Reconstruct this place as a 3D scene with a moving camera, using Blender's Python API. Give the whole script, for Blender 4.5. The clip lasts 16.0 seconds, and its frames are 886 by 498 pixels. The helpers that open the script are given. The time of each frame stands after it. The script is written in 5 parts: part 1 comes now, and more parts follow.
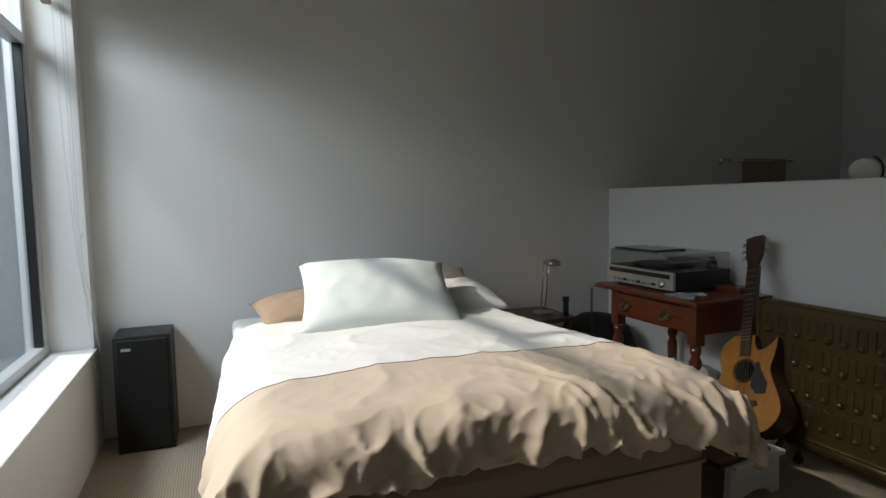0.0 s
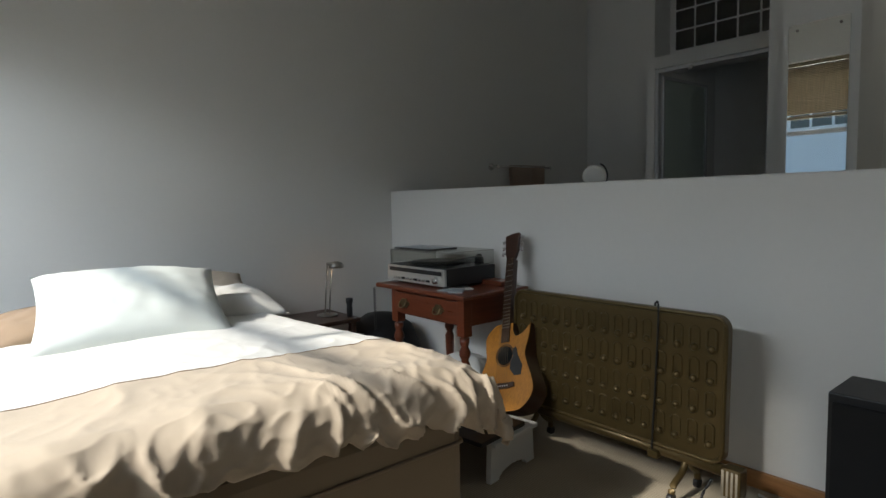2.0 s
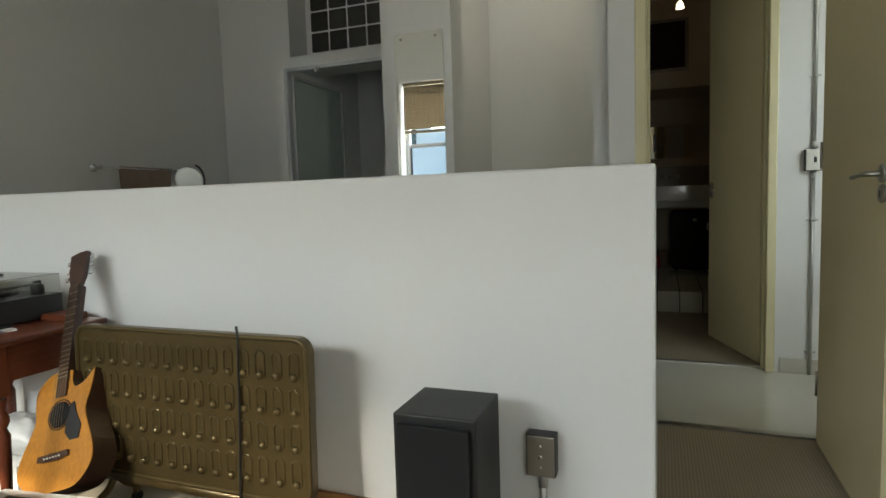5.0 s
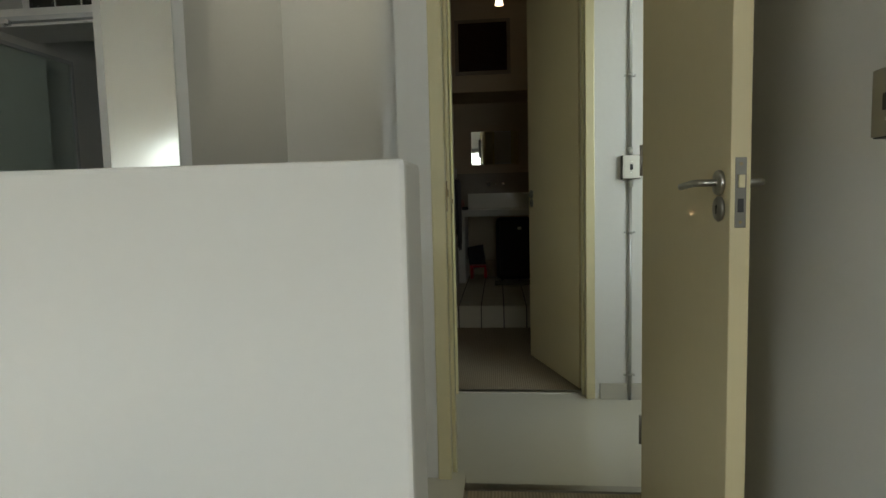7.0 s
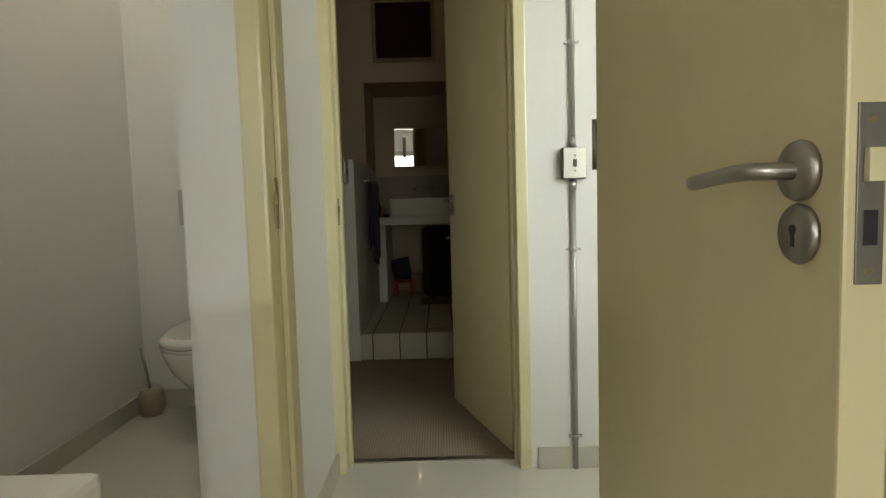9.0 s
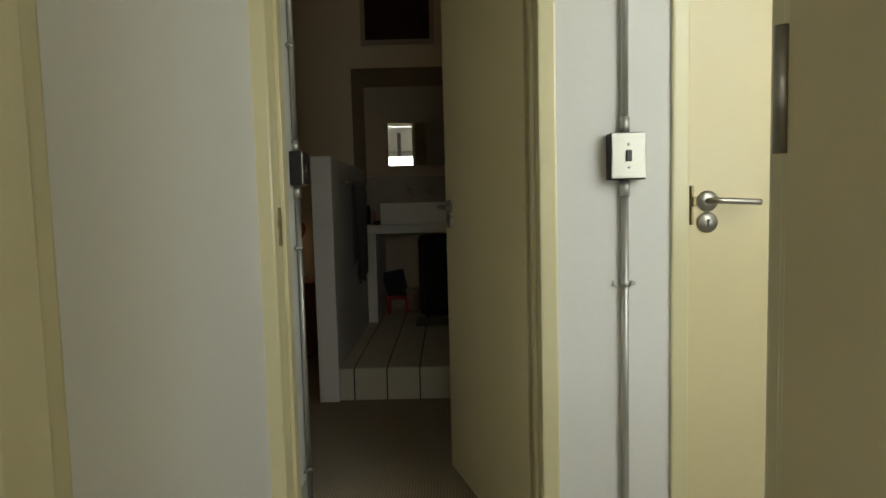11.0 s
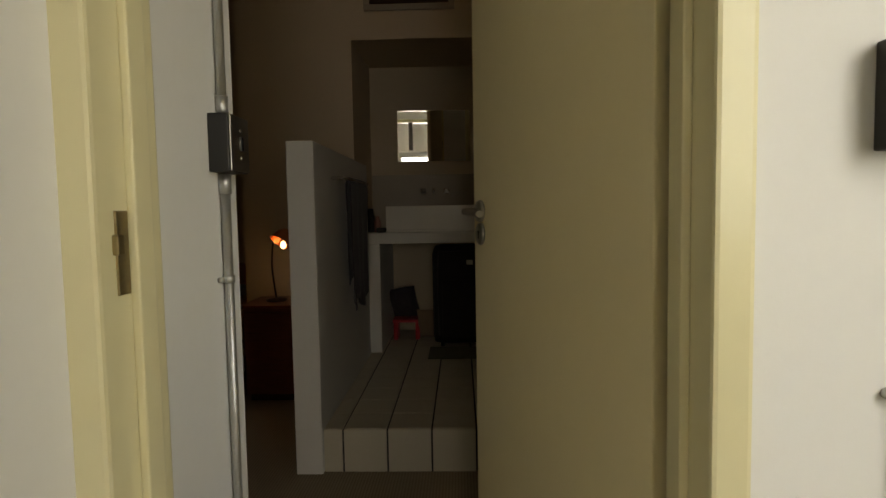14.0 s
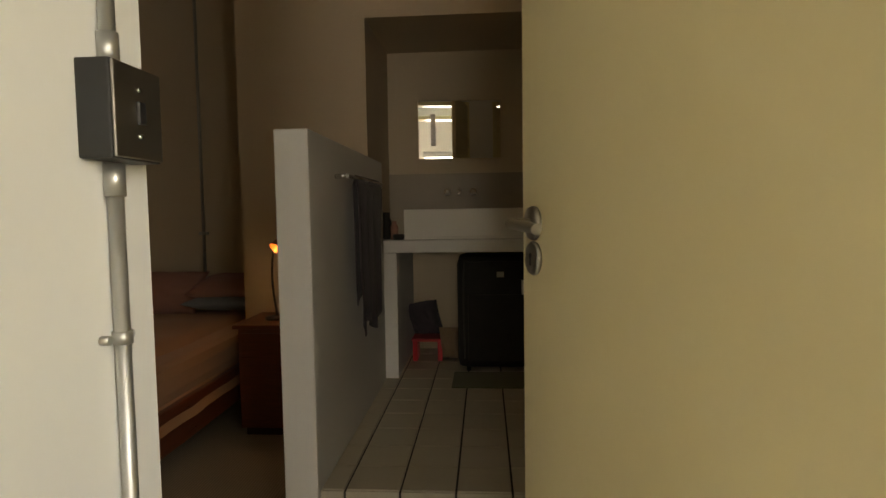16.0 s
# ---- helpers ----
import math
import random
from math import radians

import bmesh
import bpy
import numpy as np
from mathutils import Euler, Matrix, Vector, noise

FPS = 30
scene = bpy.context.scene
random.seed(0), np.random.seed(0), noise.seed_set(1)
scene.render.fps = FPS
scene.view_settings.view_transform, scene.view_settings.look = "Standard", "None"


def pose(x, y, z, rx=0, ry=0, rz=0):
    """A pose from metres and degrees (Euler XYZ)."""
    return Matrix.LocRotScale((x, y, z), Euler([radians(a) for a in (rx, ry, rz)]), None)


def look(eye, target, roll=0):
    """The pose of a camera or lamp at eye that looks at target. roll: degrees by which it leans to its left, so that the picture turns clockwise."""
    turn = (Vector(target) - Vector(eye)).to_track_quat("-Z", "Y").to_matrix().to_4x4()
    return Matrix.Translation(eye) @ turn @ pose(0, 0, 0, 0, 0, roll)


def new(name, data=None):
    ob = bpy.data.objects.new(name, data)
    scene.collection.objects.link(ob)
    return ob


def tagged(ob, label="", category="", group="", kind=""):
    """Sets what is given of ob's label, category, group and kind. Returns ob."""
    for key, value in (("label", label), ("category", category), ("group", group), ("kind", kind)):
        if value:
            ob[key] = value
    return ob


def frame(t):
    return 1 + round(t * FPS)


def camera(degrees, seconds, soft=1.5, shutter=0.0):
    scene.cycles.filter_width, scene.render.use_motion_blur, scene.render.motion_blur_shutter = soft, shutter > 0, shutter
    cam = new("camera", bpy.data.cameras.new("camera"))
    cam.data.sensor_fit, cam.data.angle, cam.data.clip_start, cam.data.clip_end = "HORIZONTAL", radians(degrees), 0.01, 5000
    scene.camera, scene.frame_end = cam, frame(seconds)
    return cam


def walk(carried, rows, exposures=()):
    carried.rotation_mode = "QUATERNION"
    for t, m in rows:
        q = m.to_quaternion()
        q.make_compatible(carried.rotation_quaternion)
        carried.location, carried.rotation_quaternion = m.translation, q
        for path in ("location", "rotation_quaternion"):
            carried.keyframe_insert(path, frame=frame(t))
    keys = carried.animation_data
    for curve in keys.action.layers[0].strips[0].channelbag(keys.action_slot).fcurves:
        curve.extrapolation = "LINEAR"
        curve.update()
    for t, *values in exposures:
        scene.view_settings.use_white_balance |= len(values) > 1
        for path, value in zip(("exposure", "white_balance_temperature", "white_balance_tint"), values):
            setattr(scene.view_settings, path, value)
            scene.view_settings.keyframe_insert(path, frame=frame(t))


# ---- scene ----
cam = camera(74.5, 16.0)
PATH = [
    (0, (0.454, 0.159, 1.043), (1.179, 2.016, 0.879), -1.0),
    (0.5, (0.458, 0.154, 1.033), (1.305, 1.959, 0.87), -0.8),
    (1, (0.477, 0.138, 1.038), (1.465, 1.869, 0.876), -1.0),
    (1.5, (0.506, 0.131, 1.033), (1.641, 1.769, 0.87), -1.0),
    (2, (0.552, 0.1, 1.031), (1.84, 1.621, 0.869), -1.2),
    (2.5, (0.598, 0.088, 1.029), (2.014, 1.491, 0.868), -1.3),
    (3, (0.654, 0.072, 1.024), (2.186, 1.348, 0.863), -1.5),
    (3.5, (0.707, 0.046, 1.024), (2.329, 1.205, 0.861), -1.6),
    (4, (0.788, 0.009, 1.015), (2.504, 1.022, 0.849), -1.8),
    (4.5, (0.869, -0.018, 1.018), (2.654, 0.867, 0.85), -1.8),
    (5, (1.003, -0.013, 1.025), (2.868, 0.69, 0.857), -1.8),
    (7.3, (1.796, -0.149, 1.038), (3.784, -0.005, 0.872), -1.4),
    (8, (2.072, -0.193, 1.028), (4.065, -0.137, 0.866), -1.4),
    (8.5, (2.246, -0.21, 1.042), (4.239, -0.195, 0.882), -1.3),
    (9, (2.457, -0.277, 1.04), (4.451, -0.281, 0.885), -1.6),
    (11.5, (3.291, -0.321, 1.068), (5.286, -0.301, 0.924), -1.3),
    (12, (3.398, -0.303, 1.061), (5.393, -0.275, 0.923), -1.1),
    (12.5, (3.523, -0.285, 1.071), (5.518, -0.252, 0.932), -1.1),
    (13, (3.692, -0.292, 1.067), (5.687, -0.258, 0.93), -1.0),
    (13.5, (3.858, -0.302, 1.072), (5.853, -0.261, 0.937), -0.9),
    (14, (4.016, -0.289, 1.064), (6.011, -0.226, 0.931), -1.0),
    (14.5, (4.169, -0.261, 1.066), (6.164, -0.182, 0.935), -1.0),
    (15, (4.301, -0.248, 1.07), (6.294, -0.155, 0.94), -0.9),
    (15.5, (4.423, -0.255, 1.077), (6.416, -0.15, 0.949), -0.9),
    (16, (4.512, -0.261, 1.08), (6.503, -0.115, 0.952), -0.9),
]
EXPOSURES = [(0.0, -0.65, 6450, 9), (2.5, 0.1, 6350, 8), (3.5, 0.45, 6500, 7), (5.0, 1.2, 6800, 5), (7.3, 1.15, 7100, 3), (8.5, 1.75, 7500, 3), (9.0, 1.9, 7600, 4), (11.5, 1.5, 7600, 6), (12.5, 1.5, 7800, 8), (14.5, 2.15, 8900, 13), (16.0, 2.95, 9200, 13)]
walk(cam, [(t, look(eye, target, roll)) for t, eye, target, roll in PATH], EXPOSURES)

# ---- world and large lights ----
world = bpy.data.worlds.new("world")
scene.world = world
world.use_nodes = True
wn, wl = world.node_tree.nodes, world.node_tree.links
sky = wn.new("ShaderNodeTexSky")
sky.sky_type, sky.sun_disc = "NISHITA", False
SUN_DIR = Vector((0.82, -0.09, -0.575)).normalized()
sky.sun_elevation = math.asin(-SUN_DIR.z)
sky.sun_rotation = math.atan2(-SUN_DIR.x, -SUN_DIR.y)
wn["Background"].inputs["Strength"].default_value = 0.25
wl.new(sky.outputs[0], wn["Background"].inputs["Color"])


def lamp(name, kind, m, energy, color=(1, 1, 1), size=0.1, size_y=None, angle=None):
    data = bpy.data.lights.new(name, kind)
    data.energy, data.color = energy, color
    if kind == "AREA":
        data.size = size
        if size_y:
            data.shape, data.size_y = "RECTANGLE", size_y
    elif kind == "SUN":
        data.angle = radians(angle)
    else:
        data.shadow_soft_size = size
    ob = new(name, data)
    ob.matrix_world = m
    return ob


lamp("sun", "SUN", look((0, 0, 8), Vector((0, 0, 8)) + SUN_DIR), 5.0, (1.0, 0.93, 0.82), angle=2.0)
lamp("window_daylight", "AREA", look((-0.80, 1.85, 2.14), (1.1, 1.9, 1.05)), 62, (0.86, 0.93, 1.0), 1.7, 0.5)
# Added fill for the half wall and lobby; the rear window is invented.
rear = lamp("rear_fill_light", "AREA", look((-0.03, -0.85, 1.45), (1.0, -0.72, 1.3)), 3.3, (0.90, 0.95, 1.0), 1.1, 1.5)
rear.data.spread = radians(110)
# Fill for the second doorway wall; its window is added, out of view.
lamp("passage_fill_light", "AREA", look((3.47, -1.42, 1.6), (4.6, -0.95, 1.35)), 4.2, (0.93, 0.97, 0.97), 0.68, 1.3)

# ---- materials ----


def mat(name, color, rough=0.6, var=0.12, scale=6.0, bump=0.15, fine=120.0, metal=0.0, coat=0.0, dirt=None, spec=0.5):
    """Paint-like surface: broad stains, fine grain and a slight relief."""
    m = bpy.data.materials.new(name)
    m.use_nodes = True
    n, l = m.node_tree.nodes, m.node_tree.links
    b = n["Principled BSDF"]
    co = n.new("ShaderNodeNewGeometry")
    n1 = n.new("ShaderNodeTexNoise")
    n1.inputs["Scale"].default_value, n1.inputs["Detail"].default_value = scale, 5
    n2 = n.new("ShaderNodeTexNoise")
    n2.inputs["Scale"].default_value, n2.inputs["Detail"].default_value = fine, 3
    l.new(co.outputs["Position"], n1.inputs["Vector"])
    l.new(co.outputs["Position"], n2.inputs["Vector"])
    ramp = n.new("ShaderNodeMix")
    ramp.data_type = "RGBA"
    dark = dirt or tuple(c * (1 - 2 * var) for c in color)
    light = tuple(min(1, c * (1 + var)) for c in color)
    ramp.inputs[6].default_value, ramp.inputs[7].default_value = (*dark, 1), (*light, 1)
    add = n.new("ShaderNodeMath")
    add.operation = "MULTIPLY_ADD"
    add.inputs[1].default_value = 0.35
    l.new(n2.outputs["Fac"], add.inputs[0])
    half = n.new("ShaderNodeMath")
    half.operation = "MULTIPLY"
    half.inputs[1].default_value = 0.65
    l.new(n1.outputs["Fac"], half.inputs[0])
    l.new(half.outputs[0], add.inputs[2])
    l.new(add.outputs[0], ramp.inputs[0])
    l.new(ramp.outputs[2], b.inputs["Base Color"])
    b.inputs["Metallic"].default_value = metal
    b.inputs["Specular IOR Level"].default_value = spec
    b.inputs["Coat Weight"].default_value = coat
    rr = n.new("ShaderNodeMapRange")
    rr.inputs["To Min"].default_value, rr.inputs["To Max"].default_value = max(0.02, rough - 0.1), min(1, rough + 0.1)
    l.new(n1.outputs["Fac"], rr.inputs["Value"])
    l.new(rr.outputs[0], b.inputs["Roughness"])
    if bump:
        bp = n.new("ShaderNodeBump")
        bp.inputs["Strength"].default_value, bp.inputs["Distance"].default_value = bump, 0.004
        l.new(add.outputs[0], bp.inputs["Height"])
        l.new(bp.outputs[0], b.inputs["Normal"])
    return m


def ribbed(name, light, dark, pitch, axis="X"):
    """Woven carpet with fine ribs along one direction."""
    m = mat(name, light, 0.95, 0.12, 3.0, 0.0, 400.0, spec=0.1)
    n, l = m.node_tree.nodes, m.node_tree.links
    b = n["Principled BSDF"]
    co = n.new("ShaderNodeTexCoord")
    wave = n.new("ShaderNodeTexWave")
    wave.bands_direction = axis
    wave.inputs["Scale"].default_value = 1 / pitch * 0.314
    wave.inputs["Distortion"].default_value, wave.inputs["Detail Scale"].default_value = 0.5, 30
    l.new(co.outputs["Object"], wave.inputs["Vector"])
    mix = n.new("ShaderNodeMix")
    mix.data_type = "RGBA"
    mix.inputs[6].default_value = (*dark, 1)
    old = b.inputs["Base Color"].links[0].from_socket
    l.new(old, mix.inputs[7])
    l.new(wave.outputs["Fac"], mix.inputs[0])
    l.new(mix.outputs[2], b.inputs["Base Color"])
    bp = n.new("ShaderNodeBump")
    bp.inputs["Strength"].default_value, bp.inputs["Distance"].default_value = 0.4, 0.003
    l.new(wave.outputs["Fac"], bp.inputs["Height"])
    l.new(bp.outputs[0], b.inputs["Normal"])
    return m


def wood(name, color, rough=0.35, stretch=(2, 2, 30), coat=0.2):
    m = mat(name, color, rough, 0.35, 9.0, 0.1, 60.0, coat=coat)
    n, l = m.node_tree.nodes, m.node_tree.links
    mp = n.new("ShaderNodeMapping")
    mp.inputs["Scale"].default_value = stretch
    co = [k for k in n if k.type == "NEW_GEOMETRY"][0]
    l.new(co.outputs["Position"], mp.inputs["Vector"])
    for k in n:
        if k.type == "TEX_NOISE":
            k.inputs["Scale"].default_value *= 0.4
            l.new(mp.outputs[0], k.inputs["Vector"])
    return m


def cloth(name, color, var=0.06, bump=0.25):
    m = mat(name, color, 0.9, var, 5.0, bump, 700.0, spec=0.15)
    m.node_tree.nodes["Principled BSDF"].inputs["Sheen Weight"].default_value = 0.15
    return m


def glassy(name, color=(0.9, 1, 0.97), alpha=0.15, rough=0.02):
    """Thin clear pane: mostly see-through, glossy by Fresnel."""
    m = bpy.data.materials.new(name)
    m.use_nodes = True
    n, l = m.node_tree.nodes, m.node_tree.links
    n.remove(n["Principled BSDF"])
    tr, gl, mx, fr = n.new("ShaderNodeBsdfTransparent"), n.new("ShaderNodeBsdfGlossy"), n.new("ShaderNodeMixShader"), n.new("ShaderNodeLayerWeight")
    tr.inputs["Color"].default_value = (*color, 1)
    gl.inputs["Roughness"].default_value = rough
    fr.inputs["Blend"].default_value = 0.5
    pw, gain = n.new("ShaderNodeMath"), n.new("ShaderNodeMath")
    pw.operation, gain.operation = "POWER", "MULTIPLY_ADD"
    pw.inputs[1].default_value = 5
    gain.inputs[1].default_value, gain.inputs[2].default_value = 0.5, 0.02 + 0.1 * max(0.0, alpha)
    l.new(fr.outputs["Facing"], pw.inputs[0])
    l.new(pw.outputs[0], gain.inputs[0])
    l.new(gain.outputs[0], mx.inputs[0])
    l.new(tr.outputs[0], mx.inputs[1])
    l.new(gl.outputs[0], mx.inputs[2])
    l.new(mx.outputs[0], n["Material Output"].inputs["Surface"])
    return m


def glow(name, color, strength):
    m = bpy.data.materials.new(name)
    m.use_nodes = True
    b = m.node_tree.nodes["Principled BSDF"]
    b.inputs["Base Color"].default_value = (*color, 1)
    b.inputs["Emission Color"].default_value, b.inputs["Emission Strength"].default_value = (*color, 1), strength
    return m


WHITE = mat("white_wall_paint", (0.76, 0.755, 0.73), 0.75, 0.03, 1.6, 0.25, 45.0, spec=0.3)
# Tan stands for cream paint plus warm, dim lamplight put into the colour.
FARWALL = mat("cream_wall_paint_warm_dim", (0.62, 0.52, 0.385), 0.75, 0.04, 1.6, 0.25, 45.0, spec=0.3)
CEIL = mat("ceiling_paint", (0.8, 0.79, 0.76), 0.85, 0.03, 1.0, 0.1)
CREAM = mat("cream_gloss_paint", (0.69, 0.60, 0.37), 0.42, 0.04, 2.0, 0.12, 25.0, coat=0.15)
CREAM_EDGE = mat("cream_frame_paint", (0.70, 0.64, 0.40), 0.32, 0.05, 4.0, 0.15, 25.0, coat=0.25)
CARPET = ribbed("ribbed_beige_carpet", (0.46, 0.40, 0.31), (0.31, 0.265, 0.20), 0.009)
CARPET_Y = ribbed("ribbed_hall_carpet", (0.40, 0.34, 0.255), (0.29, 0.245, 0.18), 0.012, "Y")
FLOORTILE = mat("glossy_porcelain", (0.66, 0.65, 0.58), 0.14, 0.03, 2.0, 0.02, coat=0.3)
SKIRT = mat("stone_skirting", (0.56, 0.54, 0.47), 0.4, 0.05, 8.0, 0.05)
GROUT = mat("dark_grout", (0.05, 0.045, 0.04), 0.9, 0.1)
TILE = mat("cream_floor_tile", (0.58, 0.54, 0.44), 0.38, 0.03, 2.0, 0.0)
SPLASH = mat("taupe_splash_paint", (0.36, 0.31, 0.24), 0.4, 0.05)
STEEL = mat("brushed_steel", (0.40, 0.385, 0.35), 0.36, 0.06, 12.0, 0.04, 200.0, metal=1.0)
LOCKSTEEL = mat("dull_lock_steel", (0.20, 0.19, 0.165), 0.45, 0.12, 30.0, 0.1, 200.0, metal=0.8)
CHROME = mat("chrome", (0.8, 0.8, 0.8), 0.1, 0.02, 8, 0, metal=1.0)
GALV = mat("galvanised_pipe", (0.5, 0.5, 0.48), 0.42, 0.1, 20.0, 0.1, 90.0, metal=0.85)
BLACK = mat("black_plastic", (0.015, 0.015, 0.016), 0.4, 0.1, 10, 0.05)
BLACKCLOTH = mat("black_speaker_cloth", (0.008, 0.008, 0.008), 0.95, 0.2, 20, 0.3, 600)
BLACKWOOD = mat("black_ash_veneer", (0.012, 0.012, 0.013), 0.5, 0.2, 8, 0.15, 90)
MIRROR = mat("mirror_silver", (0.88, 0.9, 0.89), 0.1, 0.0, 1, 0, metal=1.0)
MIRROR.node_tree.nodes["Principled BSDF"].inputs["Roughness"].default_value = 0.01
for link in list(MIRROR.node_tree.nodes["Principled BSDF"].inputs["Roughness"].links):
    MIRROR.node_tree.links.remove(link)
ALU = mat("grey_aluminium", (0.56, 0.57, 0.58), 0.4, 0.05, 6, 0.03, metal=0.35)
PANE = glassy("window_glass", (0.95, 0.98, 0.98))
SHOWERGLASS = glassy("shower_glass", (0.92, 0.97, 0.95), -0.18)
DUVET = cloth("beige_cotton", (0.58, 0.48, 0.37))
SHEET = cloth("white_cotton", (0.78, 0.77, 0.74), 0.03)
PILLOWW = cloth("pale_green_white_cotton", (0.72, 0.76, 0.73), 0.03)
BROWNC = cloth("brown_cotton", (0.34, 0.24, 0.16))
BASEC = cloth("tan_bed_base_cloth", (0.30, 0.235, 0.165))
GOLD = mat("bronze_hammered_enamel", (0.13, 0.09, 0.034), 0.34, 0.18, 14, 0.1, 90, metal=0.5)
REDWOOD = wood("red_mahogany", (0.17, 0.045, 0.02), 0.32)
PINE = wood("orange_pine", (0.42, 0.2, 0.07), 0.5)
SPRUCE = wood("honey_spruce", (0.46, 0.19, 0.022), 0.4, (40, 40, 1.5), 0.0)
DARKWOOD = wood("dark_rosewood", (0.06, 0.025, 0.015), 0.35)
BRASS = mat("aged_brass", (0.28, 0.22, 0.12), 0.4, 0.2, 30, 0.2, metal=0.9)
PORC = mat("white_porcelain", (0.78, 0.77, 0.72), 0.1, 0.01, 2, 0, coat=0.6)
PLASTW = mat("white_plastic", (0.7, 0.7, 0.68), 0.35, 0.03, 5, 0.02)
TOWEL = cloth("grey_towel", (0.06, 0.052, 0.062), 0.15, 0.6)
TOWEL_B = cloth("dusty_brown_towel", (0.34, 0.25, 0.19), 0.12, 0.6)
ORANGE = cloth("orange_blanket", (0.40, 0.22, 0.12), 0.1)
PINKP = cloth("dusky_pink_pillow", (0.42, 0.22, 0.18), 0.08)
BLUEP = cloth("slate_blue_linen", (0.22, 0.25, 0.28), 0.08)
RED = mat("red_plastic", (0.55, 0.02, 0.03), 0.35, 0.08)
GREENMAT = cloth("dull_green_mat", (0.16, 0.17, 0.10), 0.15, 0.6)
SUITCASE = mat("black_nylon", (0.006, 0.006, 0.007), 0.7, 0.2, 20, 0.2, 500)
COPPER = mat("copper_shade", (0.5, 0.2, 0.1), 0.3, 0.08, metal=0.9)
STUCCO = mat("rough_grey_stucco", (0.50, 0.51, 0.52), 0.95, 0.2, 30, 1.0, 60)
CONCRETE = mat("white_rendered_facade", (0.80, 0.81, 0.82), 0.9, 0.06, 1.0, 0.2)
ASPHALT = mat("asphalt", (0.06, 0.06, 0.065), 0.9, 0.2, 2, 0.3)
LEAF = mat("leaf_green", (0.05, 0.09, 0.03), 0.6, 0.3, 3, 0.2)
BARK = mat("bark", (0.10, 0.07, 0.05), 0.9, 0.3, 12, 0.6)
BLIND = wood("bamboo_slats", (0.36, 0.29, 0.19), 0.6, (2, 30, 2), 0.0)
CORD = mat("white_cord", (0.66, 0.66, 0.64), 0.7, 0.05)
CARPAINT = mat("blue_grey_car_paint", (0.10, 0.16, 0.20), 0.2, 0.05, 2, 0, coat=1.0)
DARKGLASS = mat("dark_window_glass", (0.03, 0.04, 0.05), 0.08, 0.1, 2, 0)
GLASSBLOCK = mat("smoked_glass_block", (0.035, 0.033, 0.028), 0.08, 0.3, 40, 0.5, 60, coat=0.5)
PAPER = mat("printed_card", (0.45, 0.5, 0.55), 0.4, 0.3, 30, 0)
SILVER = mat("silver_fascia", (0.55, 0.54, 0.51), 0.35, 0.05, 10, 0.03, metal=0.45)
SMOKE = glassy("smoked_perspex", (0.84, 0.84, 0.82), 0.1)

# ---- mesh helpers ----


def box(bm, x0, y0, z0, x1, y1, z1, bevel=0.0, m=None):
    r = bmesh.ops.create_cube(bm, size=1.0)
    vs = r["verts"]
    c, d = Vector(((x0 + x1) / 2, (y0 + y1) / 2, (z0 + z1) / 2)), (abs(x1 - x0), abs(y1 - y0), abs(z1 - z0))
    for v in vs:
        v.co = Vector((v.co.x * d[0], v.co.y * d[1], v.co.z * d[2])) + c
    if bevel:
        es = list({e for v in vs for e in v.link_edges})
        r = bmesh.ops.bevel(bm, geom=es, offset=min(bevel, min(d) * 0.45), segments=2, affect="EDGES", profile=0.6)
        vs = list({v for f in r["faces"] for v in f.verts} | {v for v in vs if v.is_valid})
    if m is not None:
        bmesh.ops.transform(bm, matrix=m, verts=vs)
    return bm


def tube(bm, pts, radius, sides=8, cap=True):
    """Round rod through points; radius a number or one a point."""
    pts = [Vector(p) for p in pts]
    rings = []
    for i, p in enumerate(pts):
        d = (pts[min(i + 1, len(pts) - 1)] - pts[max(i - 1, 0)]).normalized()
        side = d.cross(Vector((0, 0, 1)) if abs(d.z) < 0.9 else Vector((1, 0, 0))).normalized()
        up = side.cross(d)
        r = radius[i] if isinstance(radius, (list, tuple)) else radius
        rings.append([bm.verts.new(p + (side * math.cos(a) + up * math.sin(a)) * r) for a in [k * 2 * math.pi / sides for k in range(sides)]])
    for a, b in zip(rings, rings[1:]):
        for k in range(sides):
            bm.faces.new((a[k], a[(k + 1) % sides], b[(k + 1) % sides], b[k])).smooth = True
    if cap:
        bm.faces.new(rings[0][::-1])
        bm.faces.new(rings[-1])
    return bm


def curve_pts(pts, steps=6):
    """Points along a smooth line through pts."""
    p = [Vector(q) for q in pts]
    p = [p[0]] + p + [p[-1]]
    out = []
    for i in range(1, len(p) - 2):
        for s in range(steps):
            t = s / steps
            a, b, c, d = p[i - 1], p[i], p[i + 1], p[i + 2]
            out.append(0.5 * ((2 * b) + (c - a) * t + (2 * a - 5 * b + 4 * c - d) * t * t + (3 * b - a - 3 * c + d) * t ** 3))
    return out + [p[-2]]


def lathe(bm, c, profile, sides=16, axis="z"):
    """Turned shape from (radius, height) pairs."""
    return tube(bm, [Vector(c) + Vector({"z": (0, 0, h), "x": (h, 0, 0), "y": (0, h, 0)}[axis]) for r, h in profile], [max(r, 1e-4) for r, h in profile], sides)


